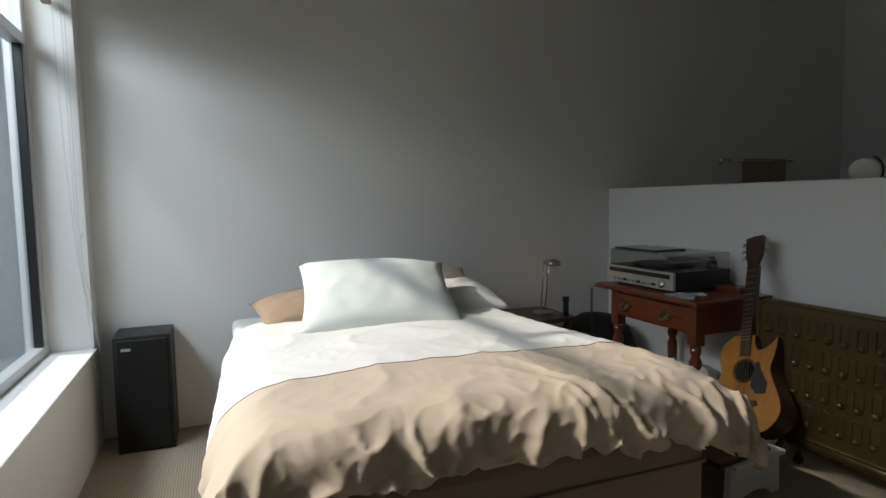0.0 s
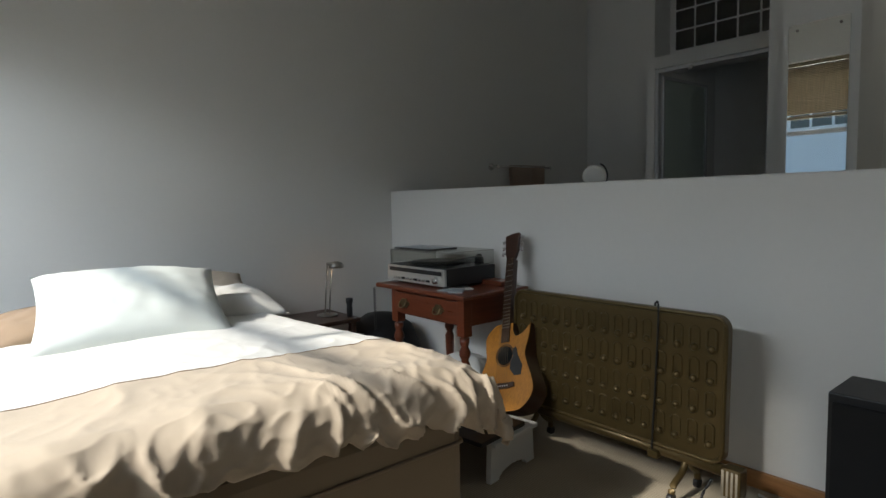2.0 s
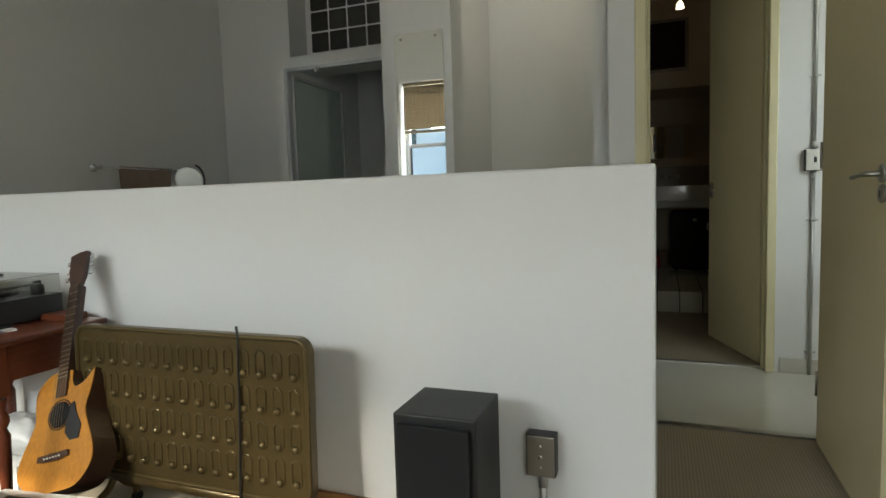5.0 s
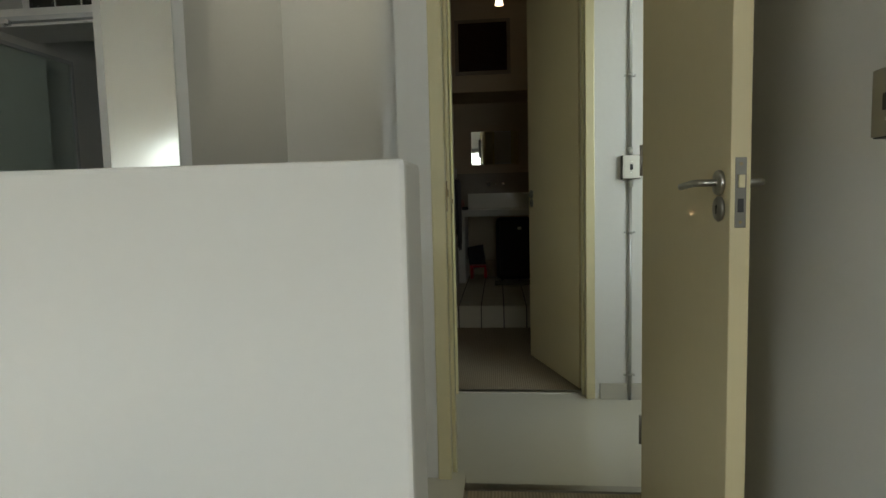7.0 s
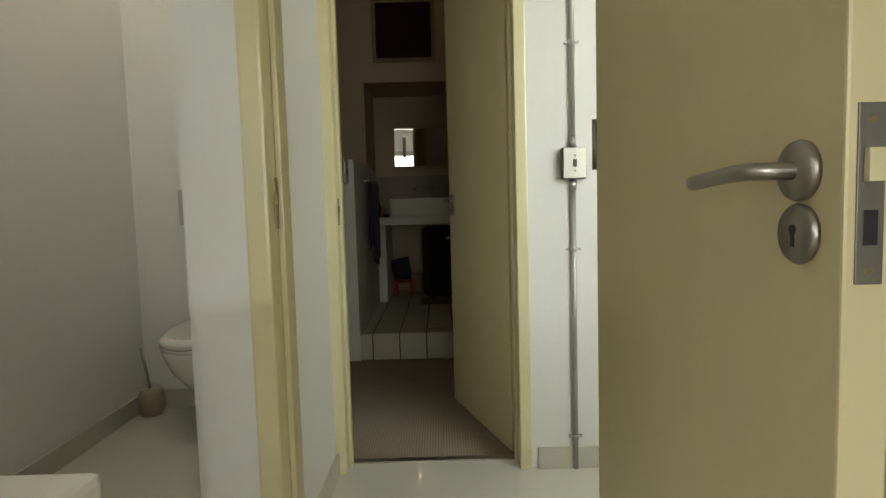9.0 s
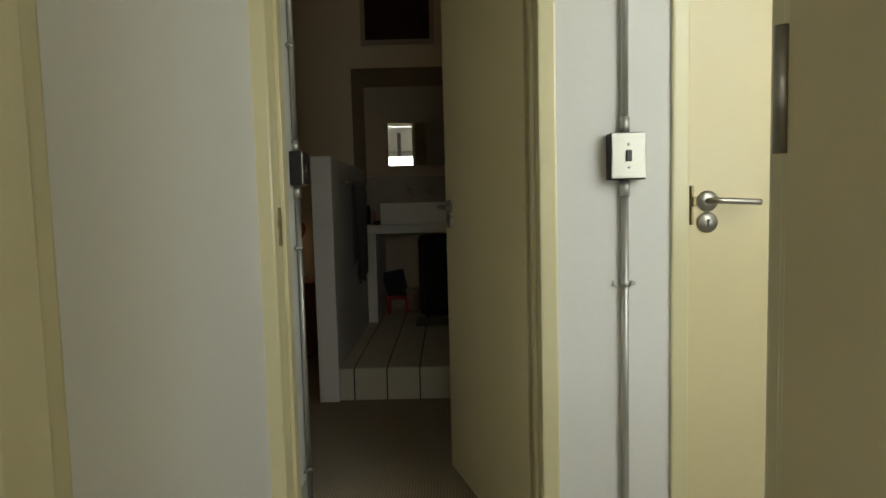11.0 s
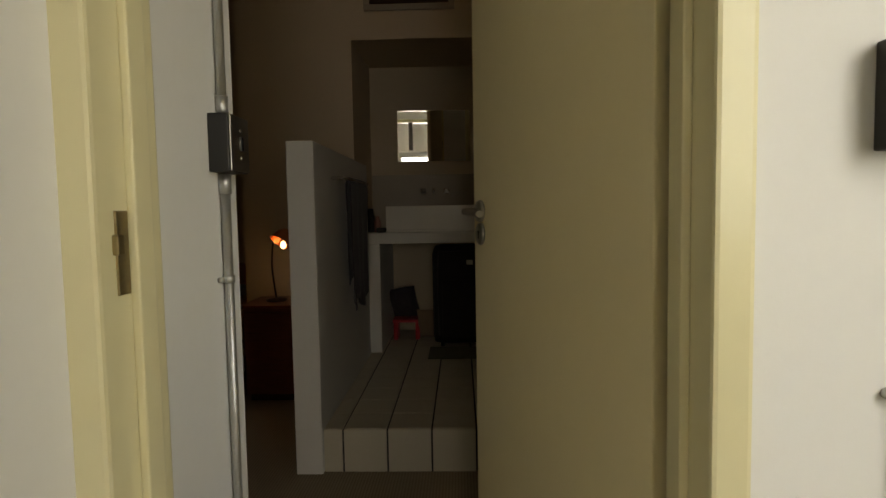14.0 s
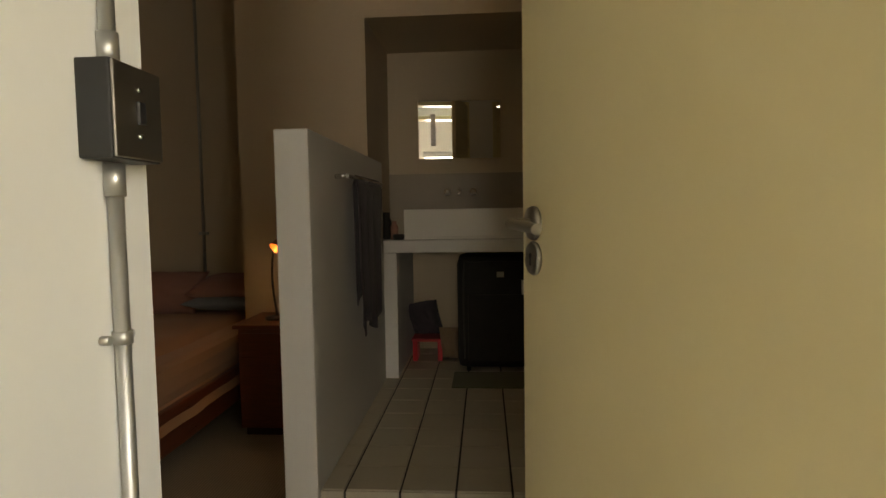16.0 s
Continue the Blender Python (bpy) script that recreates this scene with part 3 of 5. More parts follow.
def duvet():
    """Puffy quilt: domed on top, rolling over and under at the foot and sides, gathered in pleats at the hem."""
    nx, ny = 190, 160
    bm = bmesh.new()
    grid = []
    for j in range(ny + 1):
        r = 1 - j / ny  # 1 at the foot hem, 0 at the pillow end
        row = []
        for i in range(nx + 1):
            s = i / nx * 2 - 1
            over = max(0.0, abs(s) - 0.66) / 0.34
            foot = max(0.0, r - 0.72) / 0.28
            side = 1 if s > 0 else -1
            # roll-over: an arc with its own radius at the foot and on each side
            rs, turn = (0.125, 2.0) if side > 0 else (0.135, 1.75)
            rf = 0.085 + 0.035 * max(0.0, s)
            x = 1.02 + side * (min(abs(s) / 0.66, 1) * 0.475 + rs * math.sin(over * turn))
            y = 2.40 - min(r / 0.72, 1) * 1.14 - rf * math.sin(foot * 2.1) * 1.25
            drop = max(rs * (1 - math.cos(over * turn)), rf * (1 - math.cos(foot * 2.1)))
            dome = 0.045 * (1 - abs(s) ** 2.4) * math.sin(min(1.0, r * 1.2 + 0.2) * math.pi * 0.62)
            z = 0.600 + dome - drop
            x = 1.02 + (x - 1.02) * (0.89 + 0.11 * min(1, r / 0.7))
            # the corner by the guitar sags to a point
            if s > 0:
                z -= 0.03 * (over * foot) ** 1.2
            # broad, soft rumples over the whole top
            q = Vector((x * 2.1 + y * 0.9, y * 2.6 - x * 0.7, 0.3))
            z += 0.016 * noise.noise(q) + 0.008 * (ridge(q * 1.9 + Vector((5, 2, 1)), 3) - 0.5)
            # long diagonal pleats that run to the foot on the open side, short puckers along the hem
            near = min(1.0, max(0.0, (r - 0.42) / 0.5)) * min(1.0, max(0.12, (s + 0.35) / 0.8))
            warp = 0.10 * noise.noise(Vector((x * 4, y * 4, 7)))
            pleat = ridge(Vector(((x + 0.42 * y + warp) * 7.5, y * 0.9, 3.3)), 6)
            z += 0.028 * near * (pleat - 0.35)
            pucker = ridge(Vector(((x + warp * 0.9) * 12, foot * 1.6 + y * 3, 5.1)), 6)
            y -= 0.042 * foot * (pucker - 0.4) * (0.5 + noise.noise(Vector((x * 3, 1, 4))) * 0.5 + 0.3)
            z += 0.018 * foot * noise.noise(Vector((x * 7, 3, 0)))
            if over > 0.1:
                flute = ridge(Vector(((y + warp) * 8.0, z * 2, 8.7)), 3)
                x += side * (flute - 0.45) * 0.04 * over
            # fine crumple
            z += 0.006 * (ridge(Vector((x * 13 + y * 6, y * 15 - x * 9, 2.0)), 6) - 0.35) * (0.3 + 1.1 * foot + near)
            y -= 0.007 * foot * (ridge(Vector((x * 22, z * 26, 6.0)), 5) - 0.4)
            row.append(bm.verts.new((x, y, z)))
        grid.append(row)
    for j in range(ny):
        for i in range(nx):
            bm.faces.new((grid[j][i], grid[j][i + 1], grid[j + 1][i + 1], grid[j + 1][i])).smooth = True
    return bm


SEAM = 71
dv = tagged(new("duvet", mesh("duvet", duvet(), DUVET)), "rumpled beige cotton duvet with a white turned-down top band", "duvet")
dv.data.materials.append(SHEET)
for p in dv.data.polygons:
    if p.index // 190 >= SEAM:
        p.material_index = 1
sol = dv.modifiers.new("thick", "SOLIDIFY")
sol.thickness, sol.offset = 0.018, -1
part("seam", tube(bmesh.new(), [dv.data.vertices[SEAM * 191 + i].co + Vector((0, 0, 0.0005)) for i in range(2, 189, 2)], 0.0016, 5), BROWNC, dv, "dark stitched seam")


def pillow(name, label, m, w, d, h, material, seed, flange=0.0):
    """Stuffed cushion: two bulged sheets with pinched corners and creases."""
    bm = bmesh.new()
    n = 26
    for side in (1, -1):
        g = []
        for j in range(n + 1):
            row = []
            for i in range(n + 1):
                s, t = i / n * 2 - 1, j / n * 2 - 1
                e = max(0, (1 - abs(s) ** 2.6)) ** 0.55 * max(0, (1 - abs(t) ** 2.6)) ** 0.55
                pin = 1 - 0.07 * (1 - t * t) * abs(s) ** 3
                pin2 = 1 - 0.07 * (1 - s * s) * abs(t) ** 3
                q = Vector((s * 2 + seed, t * 2, side))
                cr = noise.noise(q * 1.7) * 0.10 + (1 - abs(noise.noise(q * 3.0))) * 0.10 - 0.08
                row.append(bm.verts.new(m @ Vector((s * w / 2 * pin, t * d / 2 * pin2, side * h / 2 * (e + cr * (0.35 + e) * (1 if e > 0 else 0))))))
            g.append(row)
        for j in range(n):
            for i in range(n):
                bm.faces.new((g[j][i], g[j][i + 1], g[j + 1][i + 1], g[j + 1][i])).smooth = True
    bmesh.ops.remove_doubles(bm, verts=bm.verts, dist=0.0008)
    return single(name, bm, material, label, "pillow", "pillows on the bed")


pillow("pillow", "flat brown cotton pillow on the bed", pose(0.80, 2.47, 0.635, 8, -4, 6), 0.44, 0.34, 0.12, BROWNC, 1)
pillow("pillow", "large pale white pillow leaning on the others", pose(1.00, 2.21, 0.708, 25, 2, -7), 0.57, 0.44, 0.16, PILLOWW, 7)
pillow("pillow", "white pillow lying flat under the duvet edge", pose(1.36, 2.45, 0.635, 6, 2, -6), 0.44, 0.40, 0.14, SHEET, 3)
pillow("pillow", "beige pillow behind the white pillows", pose(1.33, 2.58, 0.69, 22, 5, -4), 0.40, 0.28, 0.10, DUVET, 5)

# ---- loudspeakers ----


def loudspeaker(label, x0, y0, x1, y1, z1, front):
    t = thing("loudspeaker", label, "loudspeaker", "pair of loudspeakers")
    part("cabinet", B(x0, y0, ZB, x1, y1, z1, bevel=0.004), BLACKWOOD, t)
    if front == "y":
        g = part("grille", B(x0 + 0.012, y0 - 0.014, ZB + 0.012, x1 - 0.012, y0, z1 - 0.012, bevel=0.005), BLACKCLOTH, t)
        part("badge", B(x0 + 0.03, y0 - 0.017, z1 - 0.052, x0 + 0.062, y0 - 0.014, z1 - 0.042), SILVER, g, "small silver name badge")
    else:
        g = part("grille", B(x0 - 0.014, y0 + 0.012, ZB + 0.012, x0, y1 - 0.012, z1 - 0.02, bevel=0.005), BLACKCLOTH, t)
    for k in (0.25, 0.75):
        part("foot", B(x0 + (x1 - x0) * k - 0.012, (y0 + y1) / 2 - 0.012, ZB - 0.001, x0 + (x1 - x0) * k + 0.012, (y0 + y1) / 2 + 0.012, ZB + 0.004), BLACK, t)
    return t


loudspeaker("black floor loudspeaker in the corner under the window", 0.075, 2.60, 0.275, 2.79, 0.555, "y")
loudspeaker("black floor loudspeaker against the white half wall", 2.155, 0.36, 2.345, 0.555, 0.551, "x")

# ---- radiator ----
rad = thing("radiator", "portable bronze oil-filled panel radiator with pressed slots", "radiator")
RM = pose(2.245, 0.835, 0.235, 0, 2, 0)
RW, RH = 0.835, 0.447


def rput(n, bm, mt, par=rad, label=""):
    bmesh.ops.transform(bm, matrix=RM, verts=bm.verts)
    return part(n, bm, mt, par, label)


def stadium(y0, z0, y1, z1, r, steps=5):
    """Rounded rectangle as (y, z) pairs."""
    pts = []
    for cy, cz, a0 in ((y1 - r, z1 - r, 0), (y0 + r, z1 - r, 90), (y0 + r, z0 + r, 180), (y1 - r, z0 + r, 270)):
        pts += [(cy + r * math.cos(radians(a0 + 90 * k / steps)), cz + r * math.sin(radians(a0 + 90 * k / steps))) for k in range(steps + 1)]
    return pts


RIMPTS = stadium(0.0, 0.0, RW, RH, 0.042)
body = bmesh.new()
extrude_outline(body, RIMPTS, Matrix(((0, 0, 1, -0.008), (1, 0, 0, 0), (0, 1, 0, 0), (0, 0, 0, 1))), -0.026)
panel = rput("panel", body, GOLD)
rim = bmesh.new()
edge = stadium(0.006, 0.006, RW - 0.006, RH - 0.006, 0.038)
tube(rim, [(-0.009, y, z) for y, z in edge + edge[:1]], 0.007, 8, cap=False)
rput("rim", rim, GOLD, panel)
NC = 15
for r in range(4):
    for c in range(NC):
        yc, zc = 0.047 + (RW - 0.094) * c / (NC - 1), 0.082 + 0.0955 * r
        slot = bmesh.new()
        loop = stadium(yc - 0.0145, zc - 0.037, yc + 0.0145, zc + 0.037, 0.0144, 4)
        tube(slot, [(-0.0085, y, z) for y, z in loop + loop[:1]], 0.0036, 6, cap=False)
        lathe(slot, (-0.008, yc, zc - 0.027), [(0.012, 0.0), (0.011, -0.005), (0.007, -0.0105), (0, -0.012)], 12, "x")
        rput("slot", slot, GOLD, panel)
rput("bottom_rail", tube(bmesh.new(), [(0.004, 0.0, -0.012), (0.004, RW, -0.012)], 0.018, 10), GOLD)
for yf in (0.12, RW - 0.12):
    ft = bmesh.new()
    tube(ft, curve_pts([(0.006, yf, -0.01), (-0.02, yf, -0.05), (-0.07, yf, -0.075), (-0.085, yf, -0.10)], 4), 0.011, 8)
    tube(ft, curve_pts([(0.006, yf, -0.01), (0.04, yf, -0.05), (0.075, yf, -0.075), (0.08, yf, -0.10)], 4), 0.011, 8)
    foot = rput("foot", ft, GOLD)
    for xx in (-0.086, 0.081):
        w = bmesh.new()
        lathe(w, (xx, yf - 0.008, -0.113), [(0.016, 0), (0.0165, 0.003), (0.0165, 0.013), (0.016, 0.016)], 16, "y")
        rput("castor", w, BLACK, foot)
rput("thermostat_box", B(-0.03, -0.055, -0.075, 0.02, 0.0, 0.01, bevel=0.006), GOLD, rad, "chrome-ribbed thermostat box")
for k in range(4):
    rput("vent_rib", B(-0.034, -0.05 + k * 0.013, -0.07, -0.03, -0.043 + k * 0.013, 0.004), CHROME, rad)
rput("power_cord", tube(bmesh.new(), curve_pts([(0.015, 0.245, RH + 0.002), (0.0, 0.235, RH + 0.012), (-0.018, 0.215, RH - 0.005), (-0.016, 0.22, 0.2), (-0.017, 0.225, 0.0), (-0.02, 0.215, -0.02)], 6), 0.0032, 8), BLACK, rad, "black flex looped over the panel")
rput("power_cord", tube(bmesh.new(), curve_pts([(0.0, -0.03, -0.07), (-0.02, 0.0, -0.11), (-0.04, -0.01, -0.126), (-0.05, 0.03, -0.127), (-0.04, 0.05, -0.10), (-0.02, 0.03, -0.04)], 6), 0.0045, 8), BLACK, rad)
rput("cord_bracket", B(-0.03, 0.20, -0.035, 0.0, 0.235, -0.01, bevel=0.004), GOLD, rad)

single("extension_cable", tube(bmesh.new(), curve_pts([(2.40, 0.80, ZB + 0.005), (2.36, 0.68, ZB + 0.005), (2.39, 0.60, ZB + 0.005), (2.37, 0.5, ZB + 0.005)], 6), 0.004, 6), CORD, "white extension cable lying along the skirting", "cable")

# ---- writing table with turntable ----
desk = thing("writing_table", "red mahogany writing table with one drawer and turned legs", "table")
TX0, TX1, TY0, TY1, TZ = 2.065, 2.435, 1.77, 2.275, 0.662
part("tabletop", B(TX0 - 0.012, TY0 - 0.012, TZ - 0.02, TX1, TY1 + 0.09, TZ, bevel=0.006), REDWOOD, desk)
part("apron", B(TX0 + 0.02, TY0 + 0.012, TZ - 0.13, TX1 - 0.012, TY1 - 0.012, TZ - 0.02, bevel=0.003), REDWOOD, desk)
dr = part("drawer", B(TX0 + 0.008, TY0 + 0.05, TZ - 0.122, TX0 + 0.02, TY1 - 0.05, TZ - 0.03, bevel=0.003), REDWOOD, desk)
for yy in (TY0 + 0.162, TY1 - 0.108):
    plate = bmesh.new()
    outline = [(math.cos(a) * 0.032 * (1 + 0.18 * math.cos(4 * a)), math.sin(a) * 0.021 * (1 + 0.2 * math.cos(6 * a))) for a in [k * math.pi / 12 for k in range(24)]]
    extrude_outline(plate, outline, Matrix.Translation((TX0 + 0.004, yy, TZ - 0.075)) @ Vector((-1, 0, 0)).to_track_quat("Z", "Y").to_matrix().to_4x4(), 0.004)
    hp = part("handle_plate", plate, BRASS, dr, "dark pierced brass drawer handle")
    part("bail", tube(bmesh.new(), curve_pts([(TX0 - 0.002, yy - 0.02, TZ - 0.07), (TX0 - 0.012, yy - 0.017, TZ - 0.088), (TX0 - 0.013, yy, TZ - 0.093), (TX0 - 0.012, yy + 0.017, TZ - 0.088), (TX0 - 0.002, yy + 0.02, TZ - 0.07)], 4), 0.003, 6), BRASS, hp)
for lx, ly in ((TX0 + 0.03, TY0 + 0.03), (TX0 + 0.03, TY1 - 0.03), (TX1 - 0.035, TY0 + 0.03), (TX1 - 0.035, TY1 - 0.03)):
    leg = bmesh.new()
    box(leg, lx - 0.022, ly - 0.022, TZ - 0.17, lx + 0.022, ly + 0.022, TZ - 0.02, bevel=0.003)
    lathe(leg, (lx, ly, ZB), [(0.012, 0), (0.016, 0.03), (0.012, 0.05), (0.015, 0.12), (0.02, 0.2), (0.022, 0.27), (0.014, 0.29), (0.023, 0.31), (0.023, 0.325), (0.014, 0.345), (0.02, 0.36), (0.02, 0.38)], 14)
    part("leg", leg, REDWOOD, desk)

tt = thing("turntable", "silver receiver with a turntable and smoked lid", "turntable")
RX0, RX1, RY0, RY1 = 2.12, 2.42, 1.945, 2.36
part("body", B(RX0 + 0.012, RY0, TZ + 0.008, RX1, RY1, TZ + 0.085, bevel=0.004), BLACK, tt)
fas = part("front_panel", B(RX0, RY0 + 0.001, TZ + 0.01, RX0 + 0.012, RY1 - 0.001, TZ + 0.082, bevel=0.002), SILVER, tt, "brushed silver control panel")
part("dial_strip", B(RX0 - 0.002, RY0 + 0.02, TZ + 0.055, RX0, RY1 - 0.02, TZ + 0.073), BLACK, fas)
kn = bmesh.new()
lathe(kn, (RX0, RY0 + 0.055, TZ + 0.034), [(0.0, -0.014), (0.0145, -0.014), (0.0155, 0.0), (0.0, 0.0)], 18, "x")
part("volume_knob", kn, CHROME, fas)
for k in range(9):
    part("button", B(RX0 - 0.007, RY0 + 0.10 + k * 0.03, TZ + 0.022, RX0, RY0 + 0.118 + k * 0.03, TZ + 0.031, bevel=0.001), CHROME if k % 3 else BLACK, fas)
part("platter", lathe(bmesh.new(), (RX0 + 0.15, RY0 + 0.22, TZ + 0.085), [(0.125, 0), (0.127, 0.004), (0.127, 0.012), (0.05, 0.0125), (0.0, 0.0126)], 36), BLACK, tt)
part("tone_arm", tube(bmesh.new(), curve_pts([(RX1 - 0.05, RY0 + 0.04, TZ + 0.12), (RX1 - 0.12, RY0 + 0.05, TZ + 0.118), (RX0 + 0.08, RY0 + 0.06, TZ + 0.11)], 4), 0.004, 8), CHROME, tt)
part("arm_base", lathe(bmesh.new(), (RX1 - 0.05, RY0 + 0.05, TZ + 0.085), [(0.02, 0), (0.02, 0.03), (0.012, 0.032), (0.012, 0.045), (0, 0.046)], 14), BLACK, tt)
lidb = bmesh.new()
LZ0, LZ1 = TZ + 0.087, TZ + 0.152
box(lidb, RX0 + 0.018, RY0 + 0.004, LZ1 - 0.003, RX1 - 0.004, RY1 - 0.004, LZ1)
box(lidb, RX0 + 0.016, RY0 + 0.004, LZ0, RX0 + 0.018, RY1 - 0.004, LZ1)
box(lidb, RX0 + 0.018, RY0 + 0.002, LZ0, RX1 - 0.004, RY0 + 0.004, LZ1)
box(lidb, RX0 + 0.018, RY1 - 0.004, LZ0, RX1 - 0.004, RY1 - 0.002, LZ1)
lid = part("lid", lidb, SMOKE, tt, "smoked perspex dust cover")
for k in range(4):
    part("rubber_foot", lathe(bmesh.new(), (RX0 + 0.04 + 0.22 * (k % 2), RY0 + 0.04 + 0.32 * (k // 2), TZ), [(0.014, 0), (0.014, 0.009)], 12), BLACK, tt)
sl = single("record_sleeve", B(2.17, 2.10, LZ1, 2.33, 2.37, LZ1 + 0.006, bevel=0.001, m=pose(0, 0, 0)), BLACK, "dark record sleeve lying on the turntable lid", "record sleeve")
part("sleeve_print", B(2.18, 2.11, LZ1 + 0.006, 2.32, 2.36, LZ1 + 0.0075), PAPER, sl)
for k, (x, y, a, c) in enumerate(((2.13, 1.93, 12, PAPER), (2.17, 1.90, -20, SHEET), (2.12, 1.87, 40, PAPER), (2.2, 1.95, 75, BLACK))):
    bm = B(-0.045, -0.028, 0, 0.045, 0.028, 0.003 + 0.002 * k)
    bmesh.ops.transform(bm, matrix=pose(x, y, TZ + 0.0 + 0.0005, 0, 0, a), verts=bm.verts)
    single("card", bm, c, "loose printed card on the table", "card", "cards on the table")
single("wooden_box", B(2.34, 1.83, TZ, 2.42, 1.96, TZ + 0.022, bevel=0.004), REDWOOD, "small red wooden box on the table", "box")
cb = bmesh.new()
tube(cb, [(2.11 + 0.006 * math.cos(a * 1.1), 2.462 + 0.006 * math.sin(a * 1.1), 0.62 - a * 0.0022) for a in range(0, 100)], 0.002, 5)
single("coiled_cable", cb, BLACK, "black coiled headphone cable hanging from the table", "cable")
single("black_bag", lathe(bmesh.new(), (2.22, 2.58, ZB), [(0.0, 0), (0.19, 0.0), (0.21, 0.08), (0.20, 0.2), (0.16, 0.3), (0.08, 0.355), (0.0, 0.365)], 20), SUITCASE, "soft black bag slumped on the floor", "bag")
box_t = thing("storage_box", "white striped cardboard box under the table", "box")
part("box_body", B(2.16, 1.86, ZB, 2.42, 2.36, ZB + 0.14, bevel=0.02), SHEET, box_t)
pillow("plastic_bag", "crumpled white plastic bag with red print", pose(2.25, 1.95, ZB + 0.20, 10, 8, 20), 0.2, 0.22, 0.12, PLASTW, 11)

# ---- bedside ----
nst = thing("bedside_stand", "low dark bedside stand beside the bed", "bedside table")
part("top", B(1.72, 2.45, 0.47, 2.02, 2.77, 0.49, bevel=0.004), DARKWOOD, nst)
for lx in (1.75, 1.99):
    for ly in (2.48, 2.74):
        part("leg", B(lx - 0.014, ly - 0.014, ZB, lx + 0.014, ly + 0.014, 0.47, bevel=0.003), DARKWOOD, nst)
bl = thing("reading_lamp", "small brushed-metal reading lamp with a twin stem", "lamp")
part("base", lathe(bmesh.new(), (1.925, 2.6, 0.49), [(0.05, 0), (0.05, 0.008), (0.012, 0.012), (0, 0.0125)], 20), STEEL, bl)
for dy in (-0.012, 0.012):
    part("stem", tube(bmesh.new(), [(1.925 + dy, 2.6, 0.50), (1.945 + dy, 2.6, 0.735)], 0.0035, 8), STEEL, bl)
part("shade", lathe(bmesh.new(), (1.975, 2.585, 0.722), [(0.036, 0), (0.037, 0.012), (0.028, 0.024), (0.01, 0.031), (0, 0.032)], 20), STEEL, bl)
part("head_arm", tube(bmesh.new(), [(1.93, 2.6, 0.742), (1.98, 2.588, 0.745)], 0.007, 8), STEEL, bl)
lamp("reading_bulb_light", "POINT", Matrix.Translation((1.975, 2.60, 0.705)), 0.10, (1.0, 0.66, 0.42), 0.02)
# Stands for a brownish bottle; drawn black with a torch-like outline.
single("torch", lathe(bmesh.new(), (1.99, 2.50, 0.49), [(0.014, 0), (0.014, 0.05), (0.012, 0.055), (0.017, 0.075), (0.017, 0.09), (0.0, 0.091)], 14), BLACK, "black bottle standing on the bedside stand", "torch")

# ---- stool and guitar ----
SM = pose(1.845, 1.41, 0, 0, 0, 7.8)
st = thing("step_stool", "white plastic step stool with an arched side", "stool")


def sput(n, bm, mt, par=st, label=""):
    bmesh.ops.transform(bm, matrix=SM, verts=bm.verts)
    return part(n, bm, mt, par, label)


arch = [(0, 0), (0.03, 0)] + [(0.085 - 0.055 * math.cos(a), 0.03 * math.sin(a)) for a in [k * math.pi / 10 for k in range(1, 10)]] + [(0.14, 0), (0.17, 0), (0.165, 0.13), (0.005, 0.13)]
arch = [(u * 1.5, v) for u, v in arch]
for yy in (0.0, 0.30):
    s1 = bmesh.new()
    extrude_outline(s1, arch, pose(0, yy, ZB, 90, 0, 0), 0.02)
    sput("side_panel", s1, PLASTW)
sput("seat", B(0.004, -0.02, ZB + 0.125, 0.251, 0.30, ZB + 0.14, bevel=0.004), PLASTW)
lap = bmesh.new()
box(lap, -0.05, -0.005, ZB + 0.141, 0.195, 0.22, ZB + 0.156, bevel=0.004)
bmesh.ops.transform(lap, matrix=SM, verts=lap.verts)
single("laptop", lap, BLACK, "closed black laptop lying on the stool", "laptop")

GB, GT = Vector((2.068, 1.575, 0.25)), Vector((2.40, 1.815, 0.885))
gz = (GT - GB).normalized()
gn = Vector((-0.94, -0.12, 0)).normalized()
gn = (gn - gz * gn.dot(gz)).normalized()
gx = gz.cross(gn)
GS = 1.05
GM = Matrix((gx * GS, gz * GS, gn * GS)).transposed().to_4x4()
GM.translation = GB
GL = (GT - GB).length / GS
gt = thing("acoustic_guitar", "honey-coloured cutaway acoustic guitar leaning on the wall", "guitar")


def gput(n, bm, mt, par=gt, label=""):
    bmesh.ops.transform(bm, matrix=GM, verts=bm.verts)
    return part(n, bm, mt, par, label)


side_r = curve_pts([(0, 0, 0), (0.08, 0.004, 0), (0.128, 0.05, 0), (0.13, 0.10, 0), (0.098, 0.18, 0), (0.092, 0.215, 0), (0.105, 0.26, 0), (0.113, 0.315, 0)], 4)
side_r2 = curve_pts([(0.113, 0.315, 0), (0.08, 0.285, 0), (0.045, 0.275, 0), (0.03, 0.30, 0)], 4)
side_l = curve_pts([(0, 0.33, 0), (-0.05, 0.33, 0), (-0.095, 0.295, 0), (-0.098, 0.25, 0), (-0.09, 0.205, 0), (-0.10, 0.17, 0), (-0.13, 0.10, 0), (-0.128, 0.05, 0), (-0.08, 0.004, 0)], 4)
outl = [(p.x, p.y) for p in side_r[:-1] + side_r2 + [Vector((0.03, 0.328, 0))] + side_l]
bd = bmesh.new()
extrude_outline(bd, outl, pose(0, 0, -0.003), 0.075)
gput("body_sides", bd, DARKWOOD)
tp = bmesh.new()
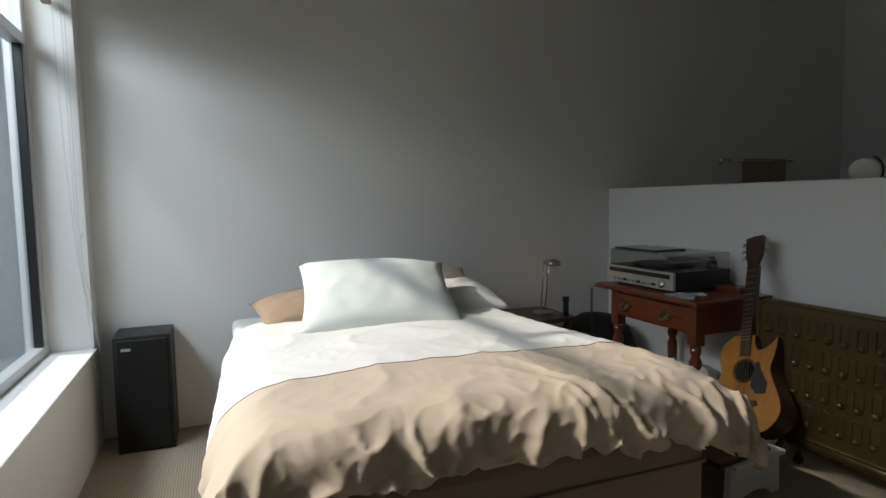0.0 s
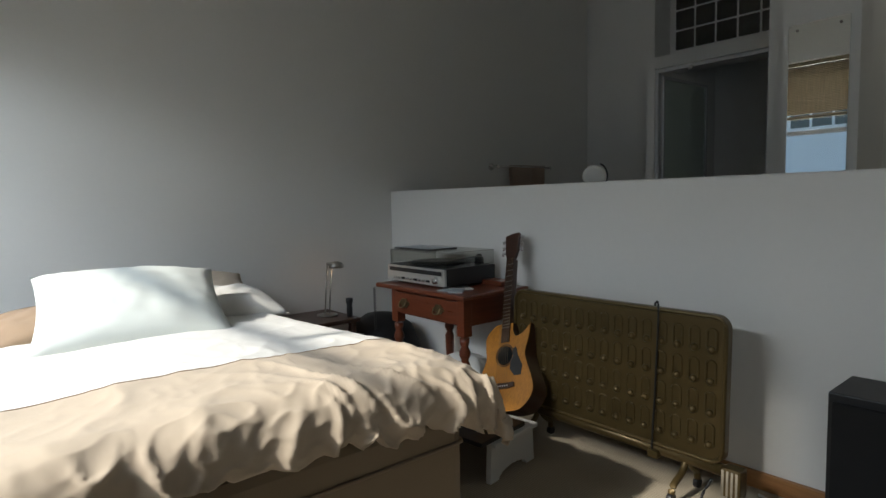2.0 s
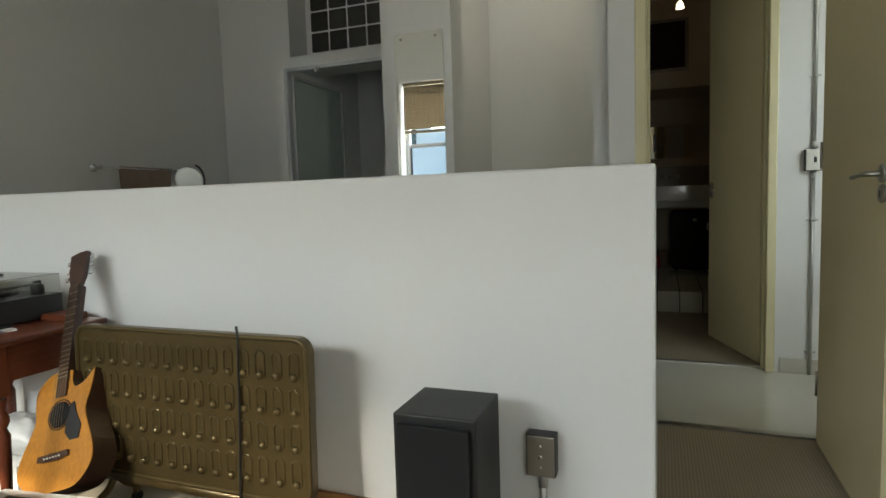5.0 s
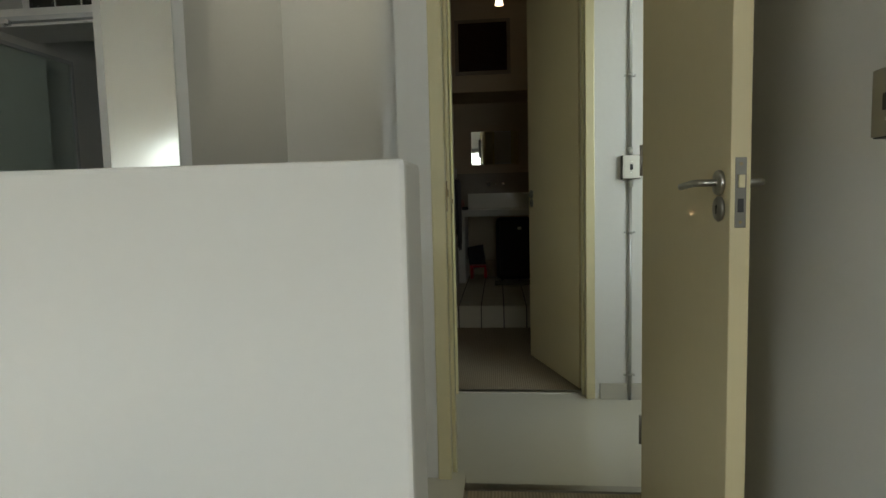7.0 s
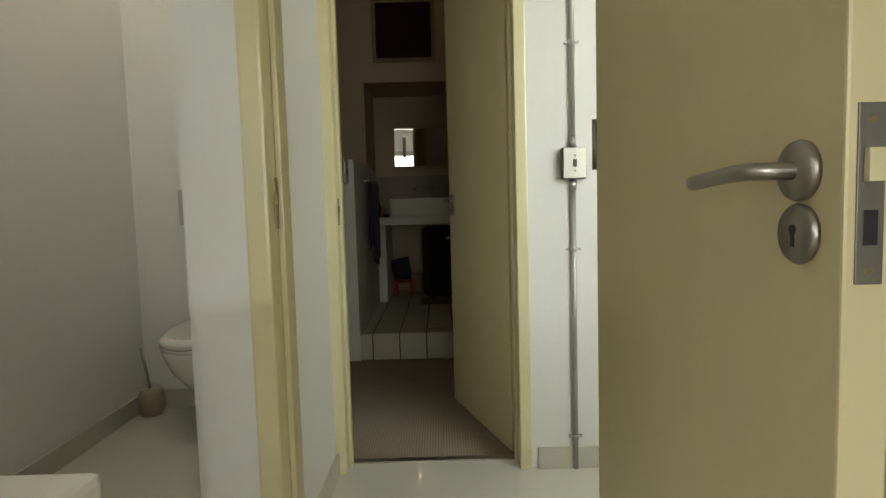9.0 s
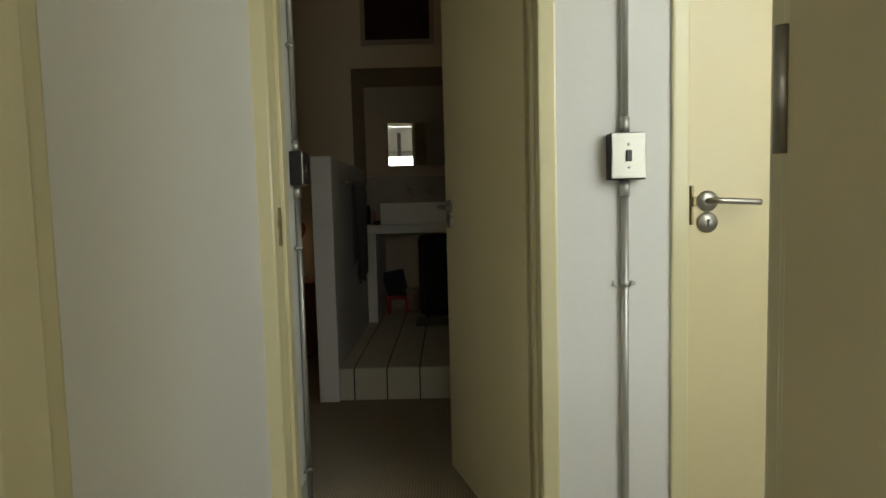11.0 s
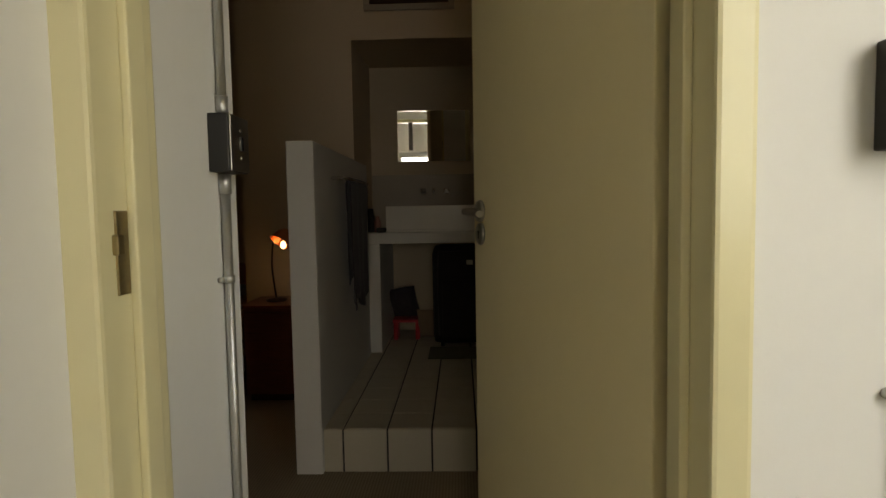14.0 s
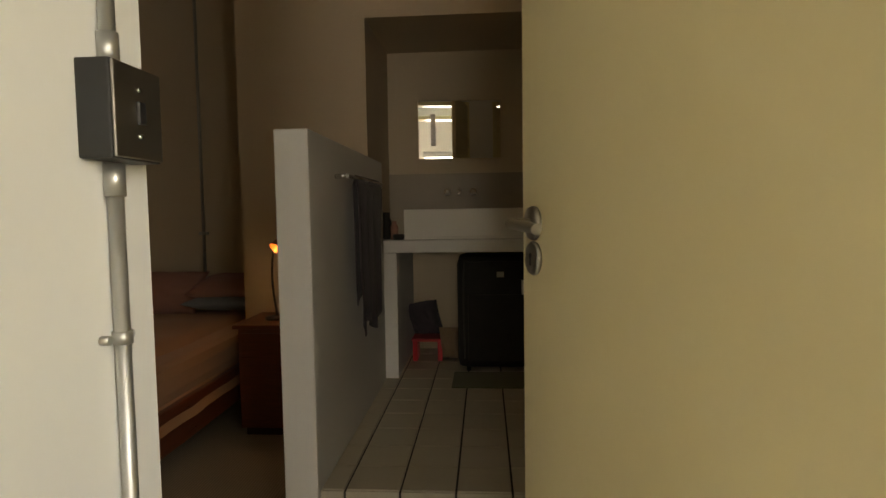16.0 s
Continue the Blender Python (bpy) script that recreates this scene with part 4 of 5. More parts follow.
extrude_outline(tp, outl, Matrix.Identity(4), 0.003)
top = gput("soundboard", tp, SPRUCE, gt, "honey spruce soundboard")
gput("sound_hole", lathe(bmesh.new(), (0, 0.205, 0.0005), [(0.0365, 0), (0.0365, 0.0006), (0, 0.0007)], 28), BLACKCLOTH, top)
rs = bmesh.new()
tube(rs, [(0.041 * math.cos(a), 0.205 + 0.041 * math.sin(a), 0.001) for a in [k * math.pi / 16 for k in range(33)]], 0.0022, 5)
gput("rosette", rs, DARKWOOD, top)
pg = bmesh.new()
extrude_outline(pg, [(0.036, 0.225), (0.052, 0.232), (0.062, 0.20), (0.085, 0.16), (0.08, 0.125), (0.05, 0.125), (0.028, 0.15), (0.03, 0.175), (0.041, 0.19)], pose(0, 0, 0.003), 0.002)
gput("pickguard", pg, BLACK, top, "black pickguard")
br = bmesh.new()
extrude_outline(br, [(-0.055, 0.085), (-0.02, 0.08), (0.02, 0.08), (0.055, 0.085), (0.052, 0.10), (-0.052, 0.10)], pose(0, 0, 0.009), 0.008)
gput("bridge", br, DARKWOOD, top)
for k in range(6):
    gput("bridge_pin", lathe(bmesh.new(), (-0.026 + k * 0.0105, 0.089, 0.009), [(0.003, 0), (0.002, 0.003), (0, 0.0031)], 8), PLASTW, top)
NK = GL - 0.115
gput("neck", B(-0.019, 0.27, -0.022, 0.019, NK, 0.002, bevel=0.006), DARKWOOD)
fb = gput("fretboard", B(-0.019, 0.255, 0.002, 0.019, NK, 0.007, bevel=0.001), DARKWOOD)
for k in range(16):
    yy = NK - (NK - 0.12) * (1 - 2 ** (-(k + 1) / 12))
    gput("fret", B(-0.018, yy - 0.001, 0.007, 0.018, yy + 0.001, 0.0082), STEEL, fb)
for k in range(6):
    xx = -0.015 + k * 0.006
    gput("string", tube(bmesh.new(), [(xx * 1.6, 0.092, 0.012), (xx, NK, 0.0095)], 0.0006, 4), BRASS)
hd = bmesh.new()
extrude_outline(hd, [(-0.019, NK), (0.019, NK), (0.03, NK + 0.03), (0.034, GL - 0.003), (0.0, GL), (-0.034, GL - 0.003), (-0.03, NK + 0.03)], pose(0, 0, 0.003), 0.014)
head = gput("headstock", hd, DARKWOOD)
for sgn in (-1, 1):
    for k in range(3):
        pe = bmesh.new()
        yy = NK + 0.035 + k * 0.028
        tube(pe, [(sgn * 0.03, yy, -0.006), (sgn * 0.044, yy, -0.006)], 0.0025, 6)
        box(pe, sgn * 0.048 - 0.006, yy - 0.007, -0.009, sgn * 0.048 + 0.006, yy + 0.007, -0.003, bevel=0.002)
        gput("tuning_peg", pe, CHROME, head)

# ---- bathroom ----
mr = thing("wall_mirror", "tall frameless mirror screwed to the white pier", "mirror")
part("glass", B(3.490, 0.895, 0.6, 3.4995, 1.133, 1.783, bevel=0.002), MIRROR, mr)
for yy, zz in ((0.93, 1.755), (1.098, 1.755), (0.93, 0.64), (1.098, 0.64)):
    part("screw", lathe(bmesh.new(), (3.490, yy, zz), [(0.007, 0), (0.006, -0.004), (0, -0.0045)], 12, "x"), STEEL, mr)
sh = thing("shower_screen", "chrome-framed clear glass shower screen standing open", "shower screen")
SX = 3.86
for n, bx in (("frame", (SX - 0.015, 1.965, ZB, SX + 0.015, 1.985, 1.79)), ("frame", (SX - 0.015, 1.30, 1.77, SX + 0.015, 1.965, 1.79)), ("frame", (SX - 0.015, 1.28, ZB, SX + 0.015, 1.3, 1.79))):
    part(n, B(*bx, bevel=0.003), ALU, sh)
DM = pose(SX + 0.02, 1.955, 0, 0, 0, -1)
leafd = bmesh.new()
for bx in ((0, -0.008, ZB + 0.03, 0.016, 0.008, 1.755), (0.524, -0.008, ZB + 0.03, 0.54, 0.008, 1.755), (0.016, -0.008, 1.739, 0.524, 0.008, 1.755), (0.016, -0.008, ZB + 0.03, 0.524, 0.008, ZB + 0.05)):
    box(leafd, *bx)
bmesh.ops.transform(leafd, matrix=DM, verts=leafd.verts)
dd = part("door_rail", leafd, ALU, sh)
gd = B(0.016, -0.003, ZB + 0.05, 0.524, 0.003, 1.739)
bmesh.ops.transform(gd, matrix=DM, verts=gd.verts)
part("pane", gd, SHOWERGLASS, dd).visible_shadow = False
part("roller", lathe(bmesh.new(), (SX - 0.03, 1.76, 1.765), [(0.012, 0), (0.014, 0.008), (0.012, 0.016)], 14, "x"), CHROME, sh)
part("roller", lathe(bmesh.new(), (SX - 0.045, 1.76, 1.752), [(0.006, 0), (0.008, 0.01), (0.006, 0.016)], 12, "x"), CHROME, sh)

gbw = tagged(new("glass_block_window"), "smoked glass block window above the shower", "window", kind="structure")
part("mortar", B(4.505, 1.28, 2.03, 4.535, 2.25, 2.62), WHITE, gbw)
gme = mesh("glass_block", B(-0.012, -0.063, -0.062, 0.012, 0.063, 0.062, bevel=0.008), GLASSBLOCK)
for r in range(4):
    for c in range(6):
        o = new("glass_block", gme)
        o.parent, o.matrix_basis = gbw, pose(4.502, 2.141 - c * 0.141, 2.108 + r * 0.136)

rl = thing("towel_rail", "chrome towel rail on the white wall", "towel rail")
part("rail", tube(bmesh.new(), [(3.25, 2.745, 1.25), (3.79, 2.745, 1.25)], 0.007, 10), CHROME, rl)
for xx in (3.26, 3.78):
    part("bracket", lathe(bmesh.new(), (xx, 2.80, 1.25), [(0.022, 0), (0.022, -0.008), (0.009, -0.012), (0.009, -0.065), (0.012, -0.066)], 14, "y"), CHROME, rl)


def hung_towel(name, label, m, w, drop_f, drop_b, material, seed, category="towel"):
    """Cloth folded over a rail; local x along the rail, y out of the wall."""
    bm = bmesh.new()
    n, k = 28, 30
    g = []
    for j in range(k + 1):
        t = j / k * 2 - 1
        row = []
        for i in range(n + 1):
            s = i / n - 0.5
            ripple = 0.010 * math.sin(s * 22 + seed + t) * abs(t) + 0.006 * noise.noise(Vector((s * 8, t * 3, seed)))
            drop = drop_f if t > 0 else drop_b
            z = 0.012 - abs(t) * drop * (1 + 0.05 * math.sin(s * 9 + seed)) if abs(t) > 0.06 else 0.012
            y = 0.012 * max(-1, min(1, t / 0.06)) + ripple * (1 if t > 0 else 0.3)
            narrow = 1 - 0.12 * abs(t)
            row.append(bm.verts.new(m @ Vector((s * w * narrow, y, z))))
        g.append(row)
    for j in range(k):
        for i in range(n):
            bm.faces.new((g[j][i], g[j][i + 1], g[j + 1][i + 1], g[j + 1][i])).smooth = True
    ob = single(name, bm, material, label, category)
    so = ob.modifiers.new("thick", "SOLIDIFY")
    so.thickness = 0.006
    return ob


hung_towel("towel", "dusty brown towel folded over the rail", pose(3.55, 2.745, 1.25, 0, 0, 180), 0.34, 0.35, 0.3, TOWEL_B, 1.0)
sm = thing("shaving_mirror", "small round white shaving mirror on the ledge", "mirror")
part("stand", lathe(bmesh.new(), (2.70, 1.60, 0.79), [(0.05, 0), (0.05, 0.01), (0.008, 0.02), (0.008, 0.31), (0, 0.311)], 18), CHROME, sm)
disc = bmesh.new()
lathe(disc, (0, 0, 0), [(0.048, 0.004), (0.053, 0.0), (0.053, -0.010), (0.042, -0.015), (0, -0.017)], 28)
bmesh.ops.transform(disc, matrix=pose(2.69, 1.60, 1.125, -15, 62, 0), verts=disc.verts)
part("rim", disc, PORC, sm)
part("bracket", tube(bmesh.new(), [(2.695, 1.60 + 0.058 * math.cos(a), 1.125 + 0.058 * math.sin(a)) for a in [math.pi * (0.62 + k * 0.09) for k in range(13)]], 0.004, 6), BLACK, sm, "thin dark swivel ring")

wc = thing("toilet", "white wall-hung toilet with a closed lid", "toilet")


def wcring(z, x0, w, shrink=0):
    """Half-oval outline of the bowl at a height."""
    pts = []
    for k in range(25):
        a = -math.pi / 2 + math.pi * k / 24
        pts.append((5.2 - 0.19 - (0.34 - x0) * math.cos(a) ** 0.9 if math.cos(a) > 0 else 5.01, 0.735 + w * math.sin(a), z))
    return [(5.2, 0.735 - w, z)] + pts + [(5.2, 0.735 + w, z)]


def loft(rings):
    bm = bmesh.new()
    vs = [[bm.verts.new(p) for p in r] for r in rings]
    n = len(vs[0])
    for a, b in zip(vs, vs[1:]):
        for k in range(n):
            bm.faces.new((a[k], a[(k + 1) % n], b[(k + 1) % n], b[k])).smooth = True
    bm.faces.new(vs[0][::-1])
    bm.faces.new(vs[-1])
    return bm


part("bowl", loft([wcring(0.22, 0.26, 0.09), wcring(0.30, 0.17, 0.13), wcring(0.38, 0.07, 0.165), wcring(0.46, 0.01, 0.18), wcring(0.485, 0.005, 0.182)]), PORC, wc)
part("seat", loft([wcring(0.488, -0.004, 0.185), wcring(0.500, -0.006, 0.187)]), PORC, wc)
part("lid", loft([wcring(0.504, -0.004, 0.186), wcring(0.525, -0.004, 0.186), wcring(0.538, 0.03, 0.165)]), PORC, wc)
fp = thing("flush_plate", "silver dual flush plate on the wall", "flush plate")
part("plate", B(5.182, 0.68, 0.975, 5.2, 0.945, 1.14, bevel=0.012), SILVER, fp)
for ya, yb in ((0.725, 0.805), (0.81, 0.89)):
    part("flush_button", B(5.176, ya, 1.015, 5.182, yb, 1.12, bevel=0.004), STEEL, fp)
tb = thing("toilet_brush", "toilet brush in a frosted holder on the floor", "toilet brush")
part("holder", lathe(bmesh.new(), (5.10, 1.085, ZB), [(0.045, 0), (0.055, 0.03), (0.056, 0.10), (0.045, 0.12), (0, 0.121)], 20), mat("frosted_tan_plastic", (0.42, 0.34, 0.24), 0.3, 0.05), tb)
part("handle", tube(bmesh.new(), [(5.10, 1.09, ZB + 0.11), (5.11, 1.125, ZB + 0.31)], 0.007, 10), STEEL, tb)

# ---- far room ----
ck = thing("vanity_counter", "thick plastered washbasin counter on side supports", "counter")
part("worktop", B(7.60, -1.0, 0.862, 8.3, 0.36, 0.93, bevel=0.006), WHITE, ck)
part("side_support", B(7.60, 0.215, 0.18, 8.3, 0.36, 0.862, bevel=0.006), WHITE, ck)
bs = thing("washbasin", "rectangular white ceramic counter basin", "washbasin")
bb = bmesh.new()
X0, X1, Y0, Y1 = 7.65, 8.10, -0.49, 0.18
box(bb, X0, Y0, 0.931, X1, Y1, 0.945)
for bx in ((X0, Y0, 0.945, X0 + 0.02, Y1, 1.095), (X1 - 0.02, Y0, 0.945, X1, Y1, 1.095), (X0 + 0.02, Y0, 0.945, X1 - 0.02, Y0 + 0.02, 1.095), (X0 + 0.02, Y1 - 0.02, 0.945, X1 - 0.02, Y1, 1.095)):
    box(bb, *bx, bevel=0.004)
part("bowl", bb, PORC, bs)
part("drain", lathe(bmesh.new(), (7.9, -0.15, 0.946), [(0.025, 0), (0.025, 0.003), (0, 0.0031)], 16), CHROME, bs)
single("splashback", B(8.292, -1.0, 0.93, 8.2995, 0.36, 1.325), SPLASH, "taupe painted splashback band", kind="structure")
tp_ = thing("wall_tap", "chrome wall-mounted basin tap with two cross handles", "tap")
sp = bmesh.new()
tube(sp, curve_pts([(8.29, -0.10, 1.22), (8.22, -0.10, 1.225), (8.14, -0.10, 1.21), (8.12, -0.10, 1.18)], 5), 0.012, 12)
part("spout", sp, CHROME, tp_)
for yy in (-0.02, -0.185):
    hh = bmesh.new()
    lathe(hh, (8.29, yy, 1.205), [(0.024, 0), (0.024, -0.006), (0.012, -0.01), (0.012, -0.04), (0.02, -0.045), (0.02, -0.06), (0, -0.061)], 14, "x")
    for a in range(4):
        d = Vector((0, math.cos(a * math.pi / 2 + 0.6), math.sin(a * math.pi / 2 + 0.6)))
        tube(hh, [Vector((8.238, yy, 1.205)), Vector((8.238, yy, 1.205)) + d * 0.03], 0.005, 8)
    part("tap_handle", hh, CHROME, tp_)
bm_ = thing("basin_mirror", "frameless mirror on the wall above the basin", "mirror")
MM = pose(8.26, 0.16, 0, 0, 0, 4.3)
for n, bx, mt in (("glass", (-0.004, -0.525, 1.42, 0.0, 0, 1.785), MIRROR), ("backing", (0.0, -0.52, 1.425, 0.012, -0.005, 1.78), PLASTW)):
    bm = B(*bx, bevel=0.001)
    bmesh.ops.transform(bm, matrix=MM, verts=bm.verts)
    part(n, bm, mt, bm_)
part("spacer", B(8.262, 0.05, 1.5, 8.30, 0.13, 1.7), PLASTW, bm_)

vt = thing("air_vent", "dark louvred ventilation grille high on the wall", "vent")
part("backing", B(7.592, -0.235, 2.30, 7.5995, 0.24, 2.76), BLACK, vt)
for bx in ((7.575, -0.27, 2.265, 7.598, 0.275, 2.30), (7.575, -0.27, 2.76, 7.598, 0.275, 2.795), (7.575, -0.27, 2.30, 7.598, -0.235, 2.76), (7.575, 0.24, 2.30, 7.598, 0.275, 2.76)):
    part("frame", B(*bx, bevel=0.003), mat("painted_vent_frame", (0.34, 0.29, 0.22), 0.5, 0.05) if "painted_vent_frame" not in bpy.data.materials else bpy.data.materials["painted_vent_frame"], vt)
slm = mesh("slat", B(-0.012, -0.235, -0.002, 0.012, 0.24, 0.002), DARKWOOD)
for k in range(20):
    o = new("slat", slm)
    o.parent, o.matrix_basis = vt, pose(7.583, 0, 2.312 + k * 0.0232, 0, 40)

t2 = thing("towel_bar", "chrome towel bar on the low partition", "towel rail")
part("rail", tube(bmesh.new(), [(6.60, 0.235, 1.215), (7.30, 0.235, 1.215)], 0.007, 10), CHROME, t2)
for xx in (6.62, 7.28):
    part("bracket", tube(bmesh.new(), [(xx, 0.285, 1.215), (xx, 0.235, 1.215)], 0.009, 10), CHROME, t2)
hung_towel("towel", "dark grey towel hanging from the partition rail", pose(6.98, 0.235, 1.215, 0, 0, 180), 0.50, 0.62, 0.5, TOWEL, 2.3)

sc_ = thing("suitcase", "large black upright suitcase under the counter", "suitcase")
part("shell", B(7.72, -0.72, 0.20, 8.02, -0.10, 0.835, bevel=0.05), SUITCASE, sc_)
part("front_pocket", B(7.70, -0.66, 0.24, 7.73, -0.16, 0.62, bevel=0.012), SUITCASE, sc_)
part("zip", tube(bmesh.new(), curve_pts([(7.715, -0.14, 0.26), (7.715, -0.14, 0.76), (7.715, -0.2, 0.80), (7.715, -0.62, 0.80)], 5), 0.004, 6), BLACK, sc_)
part("badge", B(7.712, -0.36, 0.715, 7.719, -0.32, 0.745, bevel=0.002), STEEL, sc_)
part("tag", B(7.705, -0.47, 0.62, 7.712, -0.455, 0.70), PLASTW, sc_, "white luggage label")
for yy in (-0.66, -0.16):
    part("wheel", lathe(bmesh.new(), (7.76, yy, 0.20), [(0.02, -0.012), (0.02, 0.012)], 12, "y"), BLACK, sc_)
rs_ = thing("child_step", "small bright red plastic step under the counter", "stool")
part("top", B(7.95, 0.0, 0.30, 8.10, 0.19, 0.32, bevel=0.006), RED, rs_)
for yy in (0.005, 0.155):
    part("leg", B(7.96, yy, 0.18, 8.09, yy + 0.03, 0.30, bevel=0.006), RED, rs_)
pillow("cloth_bag", "dark cloth bundle behind the red step", pose(8.12, 0.12, 0.40, 60, 10, 90), 0.2, 0.3, 0.14, TOWEL, 4)
pillow("cloth_bag", "greyish cloth bag beside the suitcase", pose(7.98, -0.04, 0.29, 70, 0, 85), 0.12, 0.22, 0.10, BROWNC, 9)
single("bath_mat", B(7.42, -0.85, 0.181, 7.70, -0.08, 0.192, bevel=0.004), GREENMAT, "dull green bath mat on the tiles", "bath mat")
for n, lab, x, y, prof, mt in (
        ("bottle", "dark toiletry bottle on the counter", 7.74, 0.29, [(0.028, 0), (0.028, 0.10), (0.02, 0.12), (0.02, 0.15), (0, 0.151)], BLACK),
        ("bottle", "pink toiletry bottle on the counter", 7.70, 0.24, [(0.02, 0), (0.022, 0.07), (0.012, 0.085), (0.012, 0.10), (0, 0.101)], PINKP),
        ("soap_dish", "dark soap dish beside the basin", 7.66, 0.21, [(0.03, 0), (0.035, 0.02), (0.03, 0.03), (0, 0.031)], BLACK)):
    single(n, lathe(bmesh.new(), (x, y, 0.931), prof, 16), mt, lab, n.replace("_", " "), "toiletries on the counter")

# bed and bedside table beyond the low partition
b2 = thing("far_bed", "low dark-framed bed in the far room", "bed")
part("bed_frame", B(6.1, 1.02, 0.12, 8.22, 2.4, 0.30, bevel=0.01), REDWOOD, b2)
for xx in (6.15, 8.1):
    for yy in (1.06, 2.3):
        part("leg", B(xx, yy, 0, xx + 0.06, yy + 0.06, 0.12, bevel=0.005), REDWOOD, b2)
part("mattress", B(6.14, 1.04, 0.30, 8.22, 2.38, 0.46, bevel=0.05), ORANGE, b2)
bk = bmesh.new()
g = []
for j in range(31):
    row = []
    for i in range(41):
        u, v = i / 40, j / 30
        edge = max(0.0, 0.14 - v) / 0.14
        row.append(bk.verts.new((6.12 + u * 1.75, 1.06 + v * 1.3 - edge * 0.06, 0.492 + 0.015 * noise.noise(Vector((u * 6, v * 5, 1))) - edge ** 1.6 * 0.27 + 0.006 * edge * noise.noise(Vector((u * 14, 0, 2))))))
    g.append(row)
for j in range(30):
    for i in range(40):
        bk.faces.new((g[j][i], g[j][i + 1], g[j + 1][i + 1], g[j + 1][i])).smooth = True
single("blanket", bk, ORANGE, "orange-brown blanket spread over the far bed", "blanket")
pillow("pillow", "dusky pink pillow at the head of the far bed", pose(8.0, 1.75, 0.60, 0, -50, 0), 0.32, 0.5, 0.14, PINKP, 2)
pillow("pillow", "flat pink pillow at the head of the far bed", pose(8.02, 1.32, 0.64, 0, -12, 0), 0.34, 0.46, 0.12, PINKP, 6)
pillow("pillow", "slate blue folded linen on the far bed", pose(7.98, 1.30, 0.545, 0, 4, 0), 0.38, 0.5, 0.09, BLUEP, 8)
fc = thing("conduit_pipe", "thin steel conduit on the far bedroom wall", "pipe")
part("pipe", tube(bmesh.new(), [(8.285, 1.62, 0.4), (8.285, 1.62, TOP)], 0.010, 10), GALV, fc)
part("clamp", B(8.275, 1.59, 0.95, 8.3, 1.65, 0.97, bevel=0.003), GALV, fc)
n2 = thing("bedside_table", "dark wooden bedside table in the far room", "bedside table")
part("cabinet", B(7.22, 0.64, 0.04, 7.56, 0.94, 0.53, bevel=0.006), REDWOOD, n2)
part("top", B(7.20, 0.62, 0.53, 7.58, 0.96, 0.55, bevel=0.005), REDWOOD, n2)
part("drawer", B(7.208, 0.66, 0.36, 7.22, 0.92, 0.51, bevel=0.004), REDWOOD, n2)
part("plinth", B(7.24, 0.66, 0.0, 7.54, 0.92, 0.04), DARKWOOD, n2)
l2 = thing("desk_lamp", "lit copper gooseneck lamp on the bedside table", "lamp")
part("base", lathe(bmesh.new(), (7.38, 0.80, 0.55), [(0.06, 0), (0.06, 0.012), (0.012, 0.02), (0, 0.021)], 20), BLACK, l2)
part("stem", tube(bmesh.new(), curve_pts([(7.38, 0.80, 0.56), (7.38, 0.82, 0.75), (7.36, 0.80, 0.90), (7.33, 0.76, 0.94)], 6), 0.006, 10), BLACK, l2)
shd = bmesh.new()
lathe(shd, (0, 0, 0), [(0.012, 0.06), (0.03, 0.05), (0.05, 0.02), (0.062, -0.03)], 22)
bmesh.ops.delete(shd, geom=[f for f in shd.faces if len(f.verts) > 4 and f.calc_center_median().z < -0.02], context="FACES_ONLY")
bmesh.ops.transform(shd, matrix=pose(7.31, 0.73, 0.92, 25, 35, 0), verts=shd.verts)
sd = part("shade", shd, COPPER, l2, "copper shade")
part("bulb", lathe(bmesh.new(), (7.30, 0.725, 0.88), [(0.0, -0.02), (0.014, -0.014), (0.018, 0), (0.012, 0.02), (0, 0.025)], 14), glow("warm_bulb", (1.0, 0.55, 0.25), 1.5), sd)
lamp("bedside_bulb_light", "POINT", Matrix.Translation((7.29, 0.72, 0.855)), 0.09, (1.0, 0.62, 0.34), 0.02)
dl = thing("pendant_spot", "small lit white ceiling spot in the far room", "lamp")
part("stem", tube(bmesh.new(), [(6.57, -0.16, 2.66), (6.57, -0.16, TOP)], 0.006, 8), CHROME, dl)
part("shade", lathe(bmesh.new(), (6.57, -0.16, 2.60), [(0.035, 0.0), (0.03, 0.03), (0.016, 0.06), (0.0, 0.062)], 16), glow("lit_lamp_shade", (1.0, 0.82, 0.62), 1.2), dl)
lamp("ceiling_spot_light", "POINT", Matrix.Translation((6.57, -0.16, 2.56)), 0.12, (1.0, 0.62, 0.34), 0.03)

# ---- outside ----
single("ground", B(-80, -60, -1.4, -0.22, 80, -1.3), ASPHALT, "grey asphalt street outside the window", kind="structure")
single("stucco_pillar", B(-0.78, 3.9, -1.3, -0.42, 5.2, 5.0, bevel=0.01), STUCCO, "rough grey stucco pillar outside the window", "pillar")
hs = thing("building", "white rendered building across the street with grid windows", "building")
part("wall", B(-17, -14, -1.3, -13, 22, 5.6), CONCRETE, hs)
part("roof", B(-17.2, -14.2, 5.6, -12.8, 22.2, 5.8), STUCCO, hs)
for k in range(10):
    for r in range(2):
        y0, z0 = -12.5 + k * 3.4, -0.1 + r * 3.0
        w = part("window", B(-13.0, y0, z0, -12.94, y0 + 2.4, z0 + 1.7, bevel=0.01), CONCRETE, hs)
        for c in range(4):
            part("pane", B(-12.96, y0 + 0.08 + c * 0.57, z0 + 0.08, -12.93, y0 + 0.58 + c * 0.57, z0 + 1.62), DARKGLASS, w)


